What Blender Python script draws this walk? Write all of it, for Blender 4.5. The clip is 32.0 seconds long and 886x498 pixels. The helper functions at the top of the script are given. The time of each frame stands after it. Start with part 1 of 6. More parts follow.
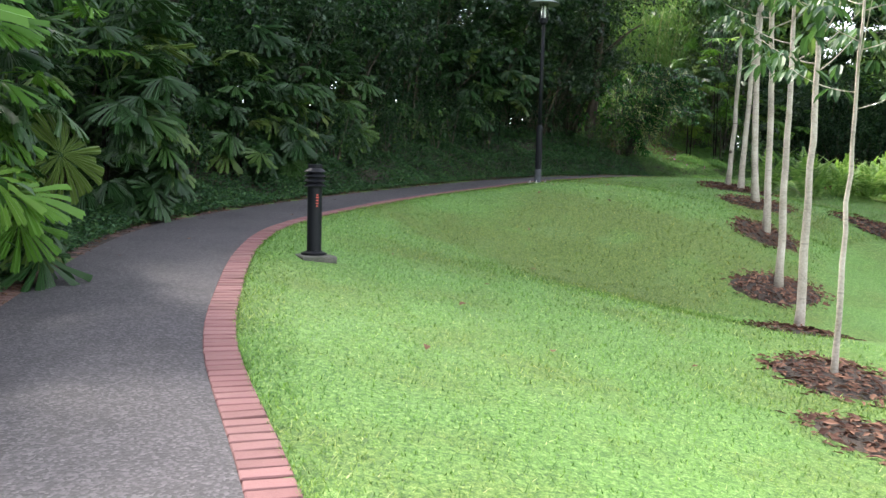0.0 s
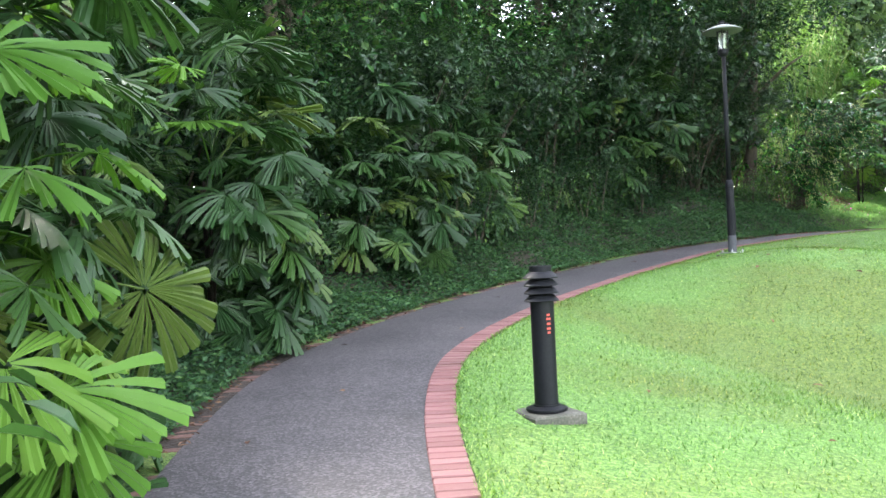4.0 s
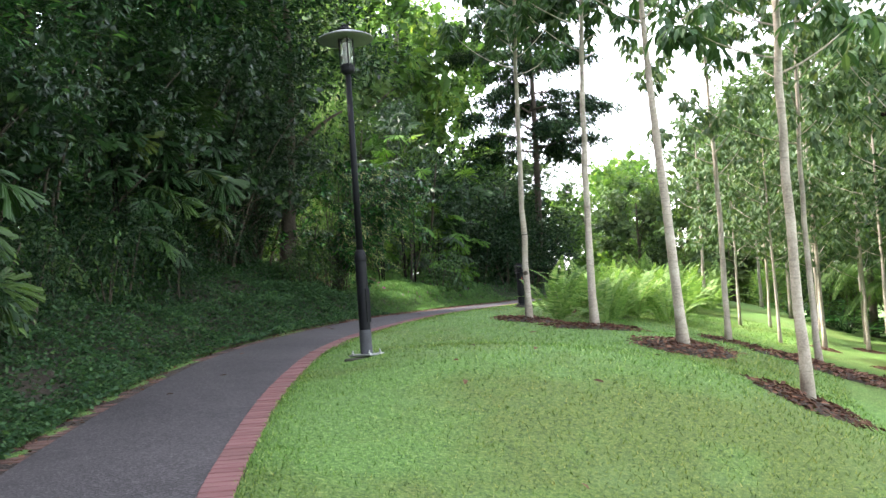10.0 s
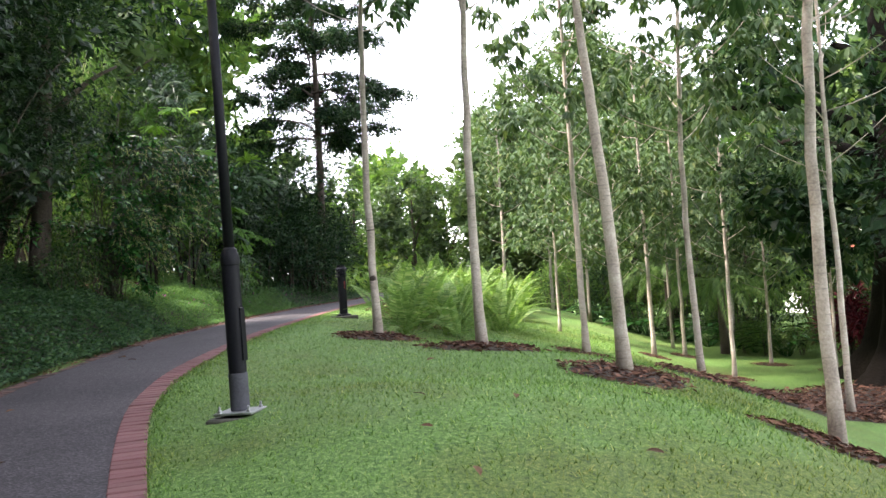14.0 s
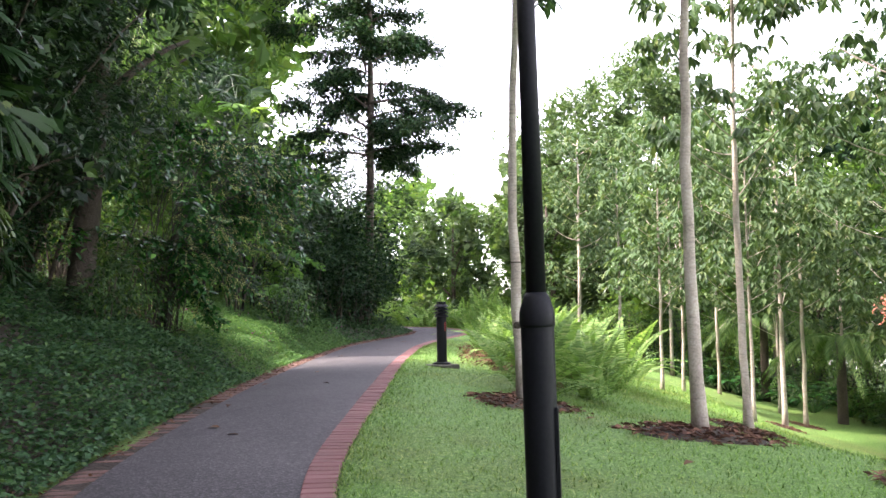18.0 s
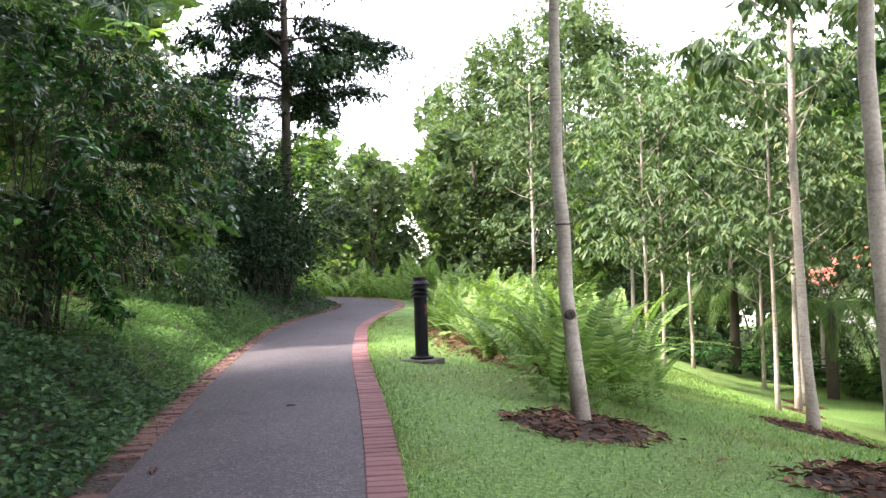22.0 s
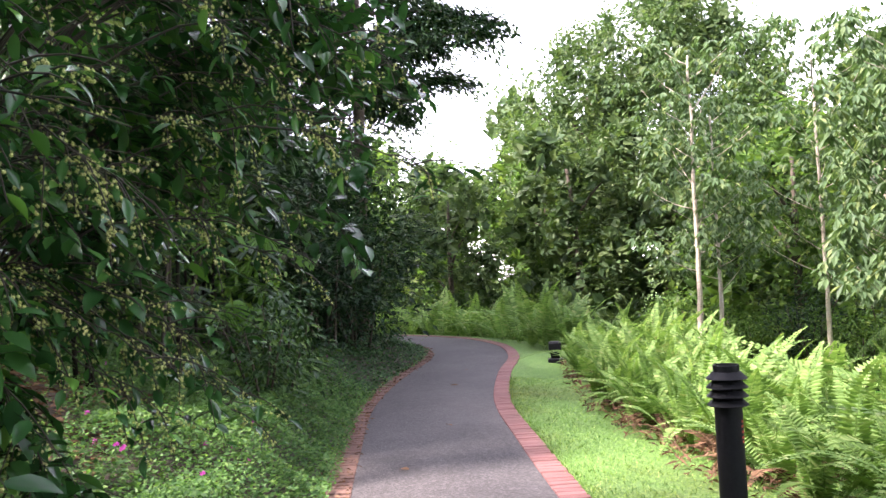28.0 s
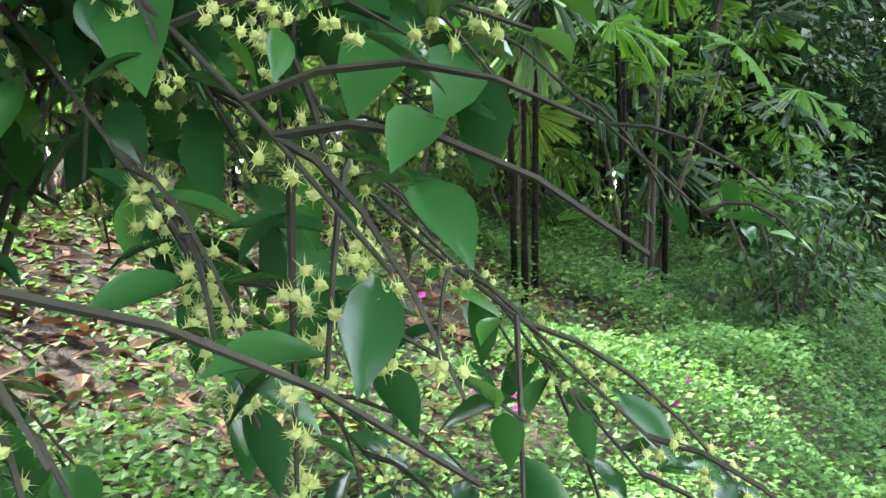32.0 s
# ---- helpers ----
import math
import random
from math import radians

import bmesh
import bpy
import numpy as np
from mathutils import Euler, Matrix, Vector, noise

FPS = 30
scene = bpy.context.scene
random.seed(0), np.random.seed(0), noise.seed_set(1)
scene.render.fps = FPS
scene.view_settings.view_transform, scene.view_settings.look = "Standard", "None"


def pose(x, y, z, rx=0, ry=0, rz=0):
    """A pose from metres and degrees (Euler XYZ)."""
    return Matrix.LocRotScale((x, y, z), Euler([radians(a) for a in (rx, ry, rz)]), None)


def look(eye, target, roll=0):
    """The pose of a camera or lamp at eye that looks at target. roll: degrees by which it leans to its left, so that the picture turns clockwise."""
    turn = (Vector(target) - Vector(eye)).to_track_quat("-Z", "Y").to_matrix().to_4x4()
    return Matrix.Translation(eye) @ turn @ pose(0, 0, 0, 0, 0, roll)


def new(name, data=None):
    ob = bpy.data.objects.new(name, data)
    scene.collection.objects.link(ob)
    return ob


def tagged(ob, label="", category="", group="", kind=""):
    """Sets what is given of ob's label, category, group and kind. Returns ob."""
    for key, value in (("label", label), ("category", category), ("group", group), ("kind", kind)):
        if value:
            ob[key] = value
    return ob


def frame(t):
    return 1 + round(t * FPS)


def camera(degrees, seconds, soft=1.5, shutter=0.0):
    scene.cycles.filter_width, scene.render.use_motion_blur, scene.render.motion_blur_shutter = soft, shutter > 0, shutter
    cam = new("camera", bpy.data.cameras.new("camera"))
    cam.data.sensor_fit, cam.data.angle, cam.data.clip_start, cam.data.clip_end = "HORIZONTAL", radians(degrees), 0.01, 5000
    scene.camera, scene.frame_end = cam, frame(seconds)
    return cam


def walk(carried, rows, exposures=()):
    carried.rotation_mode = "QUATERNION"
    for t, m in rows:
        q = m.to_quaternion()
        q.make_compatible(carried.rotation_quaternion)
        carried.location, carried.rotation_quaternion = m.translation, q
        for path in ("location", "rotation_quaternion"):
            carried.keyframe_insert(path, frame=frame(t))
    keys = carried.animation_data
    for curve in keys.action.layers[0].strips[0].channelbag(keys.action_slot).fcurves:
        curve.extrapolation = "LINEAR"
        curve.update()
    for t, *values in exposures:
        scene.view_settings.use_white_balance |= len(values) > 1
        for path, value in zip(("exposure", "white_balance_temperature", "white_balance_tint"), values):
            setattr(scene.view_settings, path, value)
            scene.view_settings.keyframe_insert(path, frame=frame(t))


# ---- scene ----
import itertools

cam = camera(53.9, 32.0)
PATH = [
    (0, (0.0, 0.0, 1.45), (0.0, 1.993, 1.283), 1.5),
    (0.5, (-0.183, 0.426, 1.483), (-0.29, 2.418, 1.342), 1.2),
    (1, (-0.36, 0.837, 1.519), (-0.591, 2.821, 1.414), -0.1),
    (1.5, (-0.621, 1.263, 1.54), (-0.931, 3.238, 1.47), 0.2),
    (2, (-0.846, 1.647, 1.555), (-1.169, 3.619, 1.471), -0.8),
    (2.5, (-1.068, 2.109, 1.582), (-1.378, 4.082, 1.471), -1.8),
    (3, (-1.251, 2.529, 1.624), (-1.484, 4.514, 1.549), -2.3),
    (3.5, (-1.374, 3.018, 1.669), (-1.586, 5.006, 1.631), -2.8),
    (5.5, (-1.818, 5.049, 1.771), (-1.886, 7.047, 1.817), -1.9),
    (6, (-1.947, 5.529, 1.804), (-1.944, 7.529, 1.846), -2.5),
    (6.5, (-2.049, 6.0, 1.834), (-1.933, 7.996, 1.89), -4.1),
    (7, (-2.148, 6.519, 1.873), (-1.99, 8.512, 1.944), -4.4),
    (7.5, (-2.292, 6.984, 1.921), (-2.005, 8.961, 2.015), -3.9),
    (8, (-2.418, 7.482, 1.951), (-2.043, 9.442, 2.08), -3.5),
    (8.5, (-2.49, 7.992, 2.014), (-1.825, 9.873, 2.158), -4.7),
    (9, (-2.526, 8.511, 2.017), (-1.698, 10.328, 2.14), -4.3),
    (9.5, (-2.601, 8.988, 2.038), (-1.651, 10.745, 2.141), -3.6),
    (10, (-2.613, 9.513, 2.056), (-1.559, 11.21, 2.149), -3.8),
    (10.5, (-2.661, 10.014, 2.11), (-1.466, 11.616, 2.193), -5.3),
    (11, (-2.7, 10.446, 2.146), (-1.369, 11.937, 2.217), -5.4),
    (11.5, (-2.658, 10.932, 2.17), (-1.243, 12.344, 2.241), -4.4),
    (12, (-2.637, 11.355, 2.203), (-1.145, 12.684, 2.291), -4.2),
    (12.5, (-2.469, 11.856, 2.245), (-0.985, 13.193, 2.342), -3.7),
    (13, (-2.31, 12.369, 2.26), (-0.805, 13.685, 2.333), -3.1),
    (13.5, (-2.124, 12.828, 2.278), (-0.627, 14.153, 2.329), -3.5),
    (15.5, (-1.717, 14.692, 2.404), (-0.096, 15.862, 2.455), -5.1),
    (16, (-1.627, 15.167, 2.432), (-0.001, 16.332, 2.47), -4.1),
    (16.5, (-1.511, 15.608, 2.482), (0.151, 16.719, 2.523), -3.4),
    (17, (-1.299, 16.029, 2.527), (0.32, 17.201, 2.596), -2.7),
    (17.5, (-1.116, 16.419, 2.547), (0.449, 17.661, 2.645), -1.0),
    (18, (-0.961, 16.81, 2.568), (0.567, 18.096, 2.685), -0.9),
    (18.5, (-0.751, 17.239, 2.58), (0.737, 18.571, 2.685), -0.2),
    (19, (-0.605, 17.631, 2.586), (0.893, 18.953, 2.668), 0.0),
    (19.5, (-0.449, 17.986, 2.591), (1.053, 19.305, 2.662), -0.9),
    (20, (-0.283, 18.321, 2.617), (1.257, 19.596, 2.685), 0.1),
    (20.5, (-0.019, 18.692, 2.611), (1.587, 19.882, 2.67), 1.0),
    (21, (0.258, 19.043, 2.629), (1.877, 20.217, 2.663), 1.3),
    (21.5, (0.536, 19.383, 2.708), (2.201, 20.491, 2.739), -0.2),
    (22, (0.892, 19.697, 2.747), (2.568, 20.788, 2.77), -1.9),
    (22.5, (1.228, 20.05, 2.749), (2.887, 21.167, 2.751), -0.3),
    (23, (1.558, 20.368, 2.775), (3.183, 21.535, 2.769), 0.3),
    (23.5, (1.963, 20.735, 2.821), (3.552, 21.95, 2.825), 1.4),
    (24, (2.217, 21.094, 2.864), (3.849, 22.25, 2.9), 0.9),
    (24.5, (2.512, 21.479, 2.92), (4.164, 22.603, 3.004), 0.1),
    (25, (2.781, 21.882, 2.952), (4.482, 22.928, 3.062), 0.6),
    (25.5, (3.118, 22.234, 2.948), (4.85, 23.228, 3.056), -0.5),
    (27.5, (4.005, 23.601, 3.094), (5.765, 24.548, 3.151), -2.6),
    (28, (4.338, 23.913, 3.121), (5.962, 25.078, 3.188), -2.9),
    (28.5, (4.635, 24.204, 3.13), (6.167, 25.486, 3.22), -3.6),
    (29, (4.986, 24.456, 3.124), (6.419, 25.848, 3.231), -4.2),
    (29.5, (5.253, 24.741, 3.079), (6.587, 26.228, 3.17), -4.4),
    (30, (5.502, 25.026, 3.052), (6.747, 26.59, 3.099), -3.2),
    (30.5, (5.763, 25.302, 3.025), (6.958, 26.906, 3.023), -1.9),
    (31, (5.976, 25.539, 2.989), (7.231, 27.096, 2.956), -2.7),
    (31.5, (6.147, 25.752, 2.956), (7.18, 27.461, 2.854), -2.7),
    (32, (6.213, 25.938, 2.947), (6.91, 27.807, 2.809), -1.3),
]
EXPOSURES = [(0.0, 2.85, 6300, 14), (1.0, 3.35, 6300, 14), (2.0, 3.6, 6300, 14), (4.0, 3.95, 6300, 14), (8.0, 3.9, 6350, 14), (10.0, 3.3, 6400, 16), (12.5, 2.95, 6500, 20), (16.5, 3.25, 6500, 24), (20.0, 3.35, 6500, 26), (25.0, 3.25, 6500, 26), (28.0, 3.25, 6500, 27), (29.3, 3.85, 6500, 20), (31.0, 4.3, 6400, 14), (32.0, 4.35, 6300, 8)]
walk(cam, [(t, look(eye, target, roll)) for t, eye, target, roll in PATH], EXPOSURES)

# ---- daylight: a milky bright sky and a high soft sun over the wooded bank ----
SUN_AZ, SUN_EL = 312.0, 48.0
world = bpy.data.worlds.new("sky")
scene.world = world
world.use_nodes = True
wn, wl = world.node_tree.nodes, world.node_tree.links
sky = wn.new("ShaderNodeTexSky")
sky.sky_type, sky.sun_disc = "NISHITA", False
sky.sun_elevation, sky.sun_rotation = radians(SUN_EL), radians(SUN_AZ)
sky.air_density, sky.dust_density, sky.ozone_density = 1.0, 1.0, 1.0
pale = wn.new("ShaderNodeHueSaturation")
pale.inputs["Saturation"].default_value = 0.3
wl.new(sky.outputs[0], pale.inputs["Color"])
wl.new(pale.outputs[0], wn["Background"].inputs["Color"])
wn["Background"].inputs["Strength"].default_value = 0.15
sun_data = bpy.data.lights.new("sun", "SUN")
sun_data.energy, sun_data.angle, sun_data.color = 2.5, radians(8), (1.0, 0.93, 0.8)
sun = new("sun", sun_data)
sun_way = Vector((math.sin(radians(SUN_AZ)) * math.cos(radians(SUN_EL)), math.cos(radians(SUN_AZ)) * math.cos(radians(SUN_EL)), math.sin(radians(SUN_EL))))
sun.matrix_world = look(sun_way * 60, (0, 0, 0))


# ---- materials ----
def material(name):
    m = bpy.data.materials.new(name)
    m.use_nodes = True
    t = m.node_tree
    return m, t.nodes, t.links, t.nodes["Principled BSDF"]


def noise_node(n, l, scale, detail=4.0, rough=0.55, coords=None):
    t = n.new("ShaderNodeTexNoise")
    t.inputs["Scale"].default_value, t.inputs["Detail"].default_value, t.inputs["Roughness"].default_value = scale, detail, rough
    if coords is not None:
        l.new(coords, t.inputs["Vector"])
    return t.outputs["Fac"]


def ramp_node(n, l, fac, stops):
    r = n.new("ShaderNodeValToRGB")
    el = r.color_ramp.elements
    while len(el) < len(stops):
        el.new(0.5)
    for e, (p, c) in zip(el, stops):
        e.position, e.color = p, (*c, 1)
    l.new(fac, r.inputs["Fac"])
    return r.outputs["Color"]


def math_node(n, l, op, a, b):
    m = n.new("ShaderNodeMath")
    m.operation = op
    for s, v in zip(m.inputs, (a, b)):
        if isinstance(v, (int, float)):
            s.default_value = v
        else:
            l.new(v, s)
    return m.outputs[0]


def mix_node(n, l, fac, a, b, blend="MIX"):
    m = n.new("ShaderNodeMix")
    m.data_type, m.blend_type = "RGBA", blend
    for s, v in zip((m.inputs["Factor"], m.inputs[6], m.inputs[7]), (fac, a, b)):
        if isinstance(v, (int, float)):
            s.default_value = v
        elif isinstance(v, tuple):
            s.default_value = (*v, 1)
        else:
            l.new(v, s)
    return m.outputs[2]


def bump_node(n, l, height, strength, distance, target):
    b = n.new("ShaderNodeBump")
    b.inputs["Strength"].default_value, b.inputs["Distance"].default_value = strength, distance
    l.new(height, b.inputs["Height"])
    l.new(b.outputs[0], target.inputs["Normal"])


def world_place(n):
    return n.new("ShaderNodeNewGeometry").outputs["Position"]


def straw_mask(n, l, pos):
    """Where the turf has dried: loose blotches, most of all on the crest of the hump."""
    away = n.new("ShaderNodeVectorMath")
    away.operation = "DISTANCE"
    away.inputs[1].default_value = (2.9, 13.4, 0.9)
    l.new(pos, away.inputs[0])
    near = math_node(n, l, "MULTIPLY", math_node(n, l, "SUBTRACT", 3.6, away.outputs["Value"]), 0.09)
    blotch = noise_node(n, l, 0.45, 6, 0.68, pos)
    return ramp_node(n, l, math_node(n, l, "ADD", blotch, math_node(n, l, "MAXIMUM", near, 0.0)), [(0.46, (0, 0, 0)), (0.66, (1, 1, 1))])


def leaf_material(name, stops, gloss=0.42, through_light=0.3, glow=None, level=0.18, whole=False, patches=False):
    """Leaves: each its own tone, glossy above, and light shines through them."""
    stops = [(q, (1.02 * c[0] + 0.001, 1.0 * c[1], 1.0 * c[2] + 0.002)) for q, c in stops]
    m, n, l, p = material(name)
    geo, info = n.new("ShaderNodeNewGeometry"), n.new("ShaderNodeObjectInfo")
    pick = info.outputs["Random"] if whole else math_node(n, l, "FRACT", math_node(n, l, "ADD", geo.outputs["Random Per Island"], info.outputs["Random"]), 0)
    col = ramp_node(n, l, pick, stops)
    patch = noise_node(n, l, 0.7, 2.0, 0.5, geo.outputs["Position"])
    col = mix_node(n, l, math_node(n, l, "MULTIPLY", patch, 0.5), col, stops[0][1])
    if patches:
        straw = straw_mask(n, l, geo.outputs["Position"])
        pale_blotch = ramp_node(n, l, noise_node(n, l, 1.1, 5, 0.7, geo.outputs["Position"]), [(0.55, (0, 0, 0)), (0.72, (1, 1, 1))])
        col = mix_node(n, l, math_node(n, l, "MULTIPLY", straw, 0.9), col, (0.92, 0.66, 0.55), "MULTIPLY")
        col = mix_node(n, l, math_node(n, l, "MULTIPLY", pale_blotch, 0.3), col, (0.15, 0.29, 0.07))
    l.new(col, p.inputs["Base Color"])
    p.inputs["Roughness"].default_value = gloss
    p.inputs["Specular IOR Level"].default_value = level
    tr = n.new("ShaderNodeBsdfTranslucent")
    bright = mix_node(n, l, 1.0, col, glow or (1.2, 1.32, 0.7), "MULTIPLY")
    l.new(bright, tr.inputs["Color"])
    mix = n.new("ShaderNodeMixShader")
    mix.inputs[0].default_value = through_light
    l.new(p.outputs[0], mix.inputs[1])
    l.new(tr.outputs[0], mix.inputs[2])
    l.new(mix.outputs[0], n["Material Output"].inputs["Surface"])
    return m


def rough_material(name, stops, scale, roughness=0.85, fine=0.0, bump=0.3, depth=0.01, metal=0.0, spread=0.5):
    """A weathered surface: blotches and grain at two scales, with fine relief."""
    m, n, l, p = material(name)
    pos = world_place(n)
    big = noise_node(n, l, scale, 4, 0.6, pos)
    small = noise_node(n, l, fine or scale * 12, 3, 0.6, pos)
    fac = math_node(n, l, "ADD", math_node(n, l, "MULTIPLY", big, 1 - spread), math_node(n, l, "MULTIPLY", small, spread))
    l.new(ramp_node(n, l, fac, stops), p.inputs["Base Color"])
    p.inputs["Roughness"].default_value, p.inputs["Metallic"].default_value = roughness, metal
    if bump:
        bump_node(n, l, small, bump, depth, p)
    return m


m, n, l, p = material("asphalt")
pos = world_place(n)
stone = n.new("ShaderNodeTexVoronoi")
stone.inputs["Scale"].default_value = 70
l.new(pos, stone.inputs["Vector"])
stone_tone = ramp_node(n, l, stone.outputs["Color"], [(0.0, (0.014, 0.013, 0.014)), (0.5, (0.044, 0.0405, 0.0425)), (0.75, (0.09, 0.083, 0.085)), (1.0, (0.15, 0.142, 0.142))])
blot = noise_node(n, l, 0.8, 5, 0.6, pos)
worn = ramp_node(n, l, blot, [(0.35, (0.036, 0.0325, 0.0345)), (0.65, (0.086, 0.078, 0.079))])
tone = mix_node(n, l, 0.4, stone_tone, worn)
damp = ramp_node(n, l, noise_node(n, l, 2.3, 4, 0.6, pos), [(0.56, (0, 0, 0)), (0.7, (1, 1, 1))])
l.new(mix_node(n, l, math_node(n, l, "MULTIPLY", damp, 0.4), tone, (0.03, 0.028, 0.028)), p.inputs["Base Color"])
p.inputs["Roughness"].default_value = 0.75
p.inputs["Specular IOR Level"].default_value = 0.25
bump_node(n, l, stone.outputs["Distance"], 0.5, 0.004, p)
M_ASPHALT = m
M_SOIL = rough_material("dark_soil", [(0.3, (0.014, 0.010, 0.007)), (0.55, (0.035, 0.024, 0.016)), (0.75, (0.07, 0.05, 0.032))], 1.3, 0.95, 26, 0.9, 0.03)
m, n, l, p = material("lawn_turf")
pos = world_place(n)
tuft, thread = noise_node(n, l, 30, 5, 0.7, pos), noise_node(n, l, 110, 5, 0.75, pos)
tone = math_node(n, l, "ADD", math_node(n, l, "MULTIPLY", tuft, 0.5), math_node(n, l, "MULTIPLY", thread, 0.5))
turf = ramp_node(n, l, tone, [(0.41, (0.021, 0.063, 0.007)), (0.475, (0.057, 0.141, 0.017)), (0.53, (0.11, 0.225, 0.035)), (0.6, (0.215, 0.315, 0.09))])
straw = straw_mask(n, l, pos)
turf = mix_node(n, l, math_node(n, l, "MULTIPLY", straw, 0.9), turf, (0.92, 0.66, 0.55), "MULTIPLY")
mint = ramp_node(n, l, noise_node(n, l, 1.0, 5, 0.7, pos), [(0.54, (0, 0, 0)), (0.7, (1, 1, 1))])
l.new(mix_node(n, l, math_node(n, l, "MULTIPLY", mint, 0.28), turf, (0.12, 0.21, 0.07)), p.inputs["Base Color"])
p.inputs["Roughness"].default_value = 0.85
bump_node(n, l, thread, 0.8, 0.012, p)
M_LAWN = m
M_BARK_PALE = rough_material("pale_bark", [(0.3, (0.16, 0.132, 0.104)), (0.5, (0.336, 0.288, 0.24)), (0.7, (0.496, 0.448, 0.384))], 3.0, 0.85, 45, 0.5, 0.006, spread=0.45)
tree = M_BARK_PALE.node_tree
stretch = tree.nodes.new("ShaderNodeVectorMath")
stretch.operation = "MULTIPLY"
stretch.inputs[1].default_value = (5, 5, 42)
tree.links.new(world_place(tree.nodes), stretch.inputs[0])
rings = ramp_node(tree.nodes, tree.links, noise_node(tree.nodes, tree.links, 1.0, 3, 0.6, stretch.outputs[0]), [(0.56, (0, 0, 0)), (0.66, (1, 1, 1))])
under = tree.nodes["Principled BSDF"].inputs["Base Color"].links[0].from_socket
tree.links.new(mix_node(tree.nodes, tree.links, math_node(tree.nodes, tree.links, "MULTIPLY", rings, 0.5), under, (0.13, 0.115, 0.1)), tree.nodes["Principled BSDF"].inputs["Base Color"])
M_BARK_DARK = rough_material("dark_bark", [(0.3, (0.022, 0.017, 0.012)), (0.55, (0.06, 0.046, 0.033)), (0.75, (0.13, 0.1, 0.075))], 2.0, 0.9, 30, 0.9, 0.02)
# Near-black bark: the shade on trunk and stems is put into the colour.
M_BARK_SHADED = rough_material("shaded_bark", [(0.3, (0.004, 0.0035, 0.0025)), (0.55, (0.01, 0.008, 0.006)), (0.75, (0.0225, 0.018, 0.014))], 2.0, 0.95, 24, 0.9, 0.03)
M_CULM = rough_material("bamboo_culm", [(0.3, (0.1, 0.13, 0.03)), (0.7, (0.22, 0.24, 0.07))], 4.0, 0.5, 40, 0.1, 0.002)
M_BARK_SHADED.node_tree.nodes["Principled BSDF"].inputs["Specular IOR Level"].default_value = 0.1
M_TWIG = rough_material("green_twig", [(0.3, (0.0132, 0.012, 0.0072)), (0.7, (0.042, 0.0372, 0.021))], 6.0, 0.8, 60, 0.3, 0.003)
M_BLACK = rough_material("black_paint", [(0.3, (0.005, 0.0055, 0.007)), (0.7, (0.012, 0.0125, 0.015))], 2.5, 0.5, 60, 0.06, 0.001)
M_BLACK.node_tree.nodes["Principled BSDF"].inputs["Specular IOR Level"].default_value = 0.12
M_GREY_PAINT = rough_material("grey_paint", [(0.3, (0.035, 0.037, 0.042)), (0.7, (0.075, 0.077, 0.085))], 5.0, 0.65, 60, 0.1, 0.001)
M_GREY_PAINT.node_tree.nodes["Principled BSDF"].inputs["Specular IOR Level"].default_value = 0.2
M_LAMP_HAT = rough_material("lamp_hat_paint", [(0.3, (0.13, 0.14, 0.15)), (0.7, (0.26, 0.27, 0.28))], 4.0, 0.5, 50, 0.05, 0.001)
M_MOSSY = rough_material("dark_mossy_concrete", [(0.3, (0.03, 0.035, 0.022)), (0.5, (0.07, 0.068, 0.052)), (0.7, (0.15, 0.14, 0.12))], 5.0, 0.9, 60, 0.5, 0.004)
M_STEEL = rough_material("galvanised_steel", [(0.3, (0.3, 0.3, 0.31)), (0.7, (0.5, 0.5, 0.51))], 8.0, 0.4, 80, 0.05, 0.001, metal=0.9)
M_RED = rough_material("red_stencil", [(0.3, (0.28, 0.03, 0.02)), (0.7, (0.42, 0.06, 0.04))], 20.0, 0.7, 120, 0, 0)
M_ROOF = rough_material("orange_roof_tile", [(0.3, (0.16, 0.0336, 0.0144)), (0.7, (0.24, 0.056, 0.028))], 0.8, 0.8, 12, 0.3, 0.02)
M_WHITE = rough_material("white_plaster", [(0.3, (0.66, 0.66, 0.64)), (0.7, (0.8, 0.8, 0.79))], 0.8, 0.8, 20, 0.1, 0.004)
M_DARK_GLASS = rough_material("dark_window", [(0.3, (0.02, 0.025, 0.03)), (0.7, (0.04, 0.045, 0.05))], 0.8, 0.1, 20, 0, 0)

m, n, l, p = material("red_brick")
info = n.new("ShaderNodeObjectInfo")
geo = n.new("ShaderNodeNewGeometry")
tone = math_node(n, l, "FRACT", math_node(n, l, "ADD", info.outputs["Random"], geo.outputs["Random Per Island"]), 0)
base = ramp_node(n, l, tone, [(0.0, (0.115, 0.04, 0.037)), (0.5, (0.148, 0.056, 0.053)), (1.0, (0.185, 0.08, 0.076))])
grain = noise_node(n, l, 60, 4, 0.7, geo.outputs["Position"])
stain = noise_node(n, l, 1.6, 4, 0.6, geo.outputs["Position"])
base = mix_node(n, l, math_node(n, l, "MULTIPLY", ramp_node(n, l, stain, [(0.45, (0, 0, 0)), (0.75, (1, 1, 1))]), 0.45), base, (0.085, 0.05, 0.038))
l.new(mix_node(n, l, math_node(n, l, "MULTIPLY", grain, 0.35), base, (0.2, 0.12, 0.112)), p.inputs["Base Color"])
p.inputs["Roughness"].default_value = 0.85
bump_node(n, l, grain, 0.5, 0.004, p)
M_BRICK = m

M_OLD_BRICK = rough_material("weathered_brick", [(0.3, (0.055, 0.036, 0.026)), (0.52, (0.115, 0.06, 0.046)), (0.74, (0.19, 0.094, 0.076))], 5.0, 0.9, 50, 0.5, 0.004)

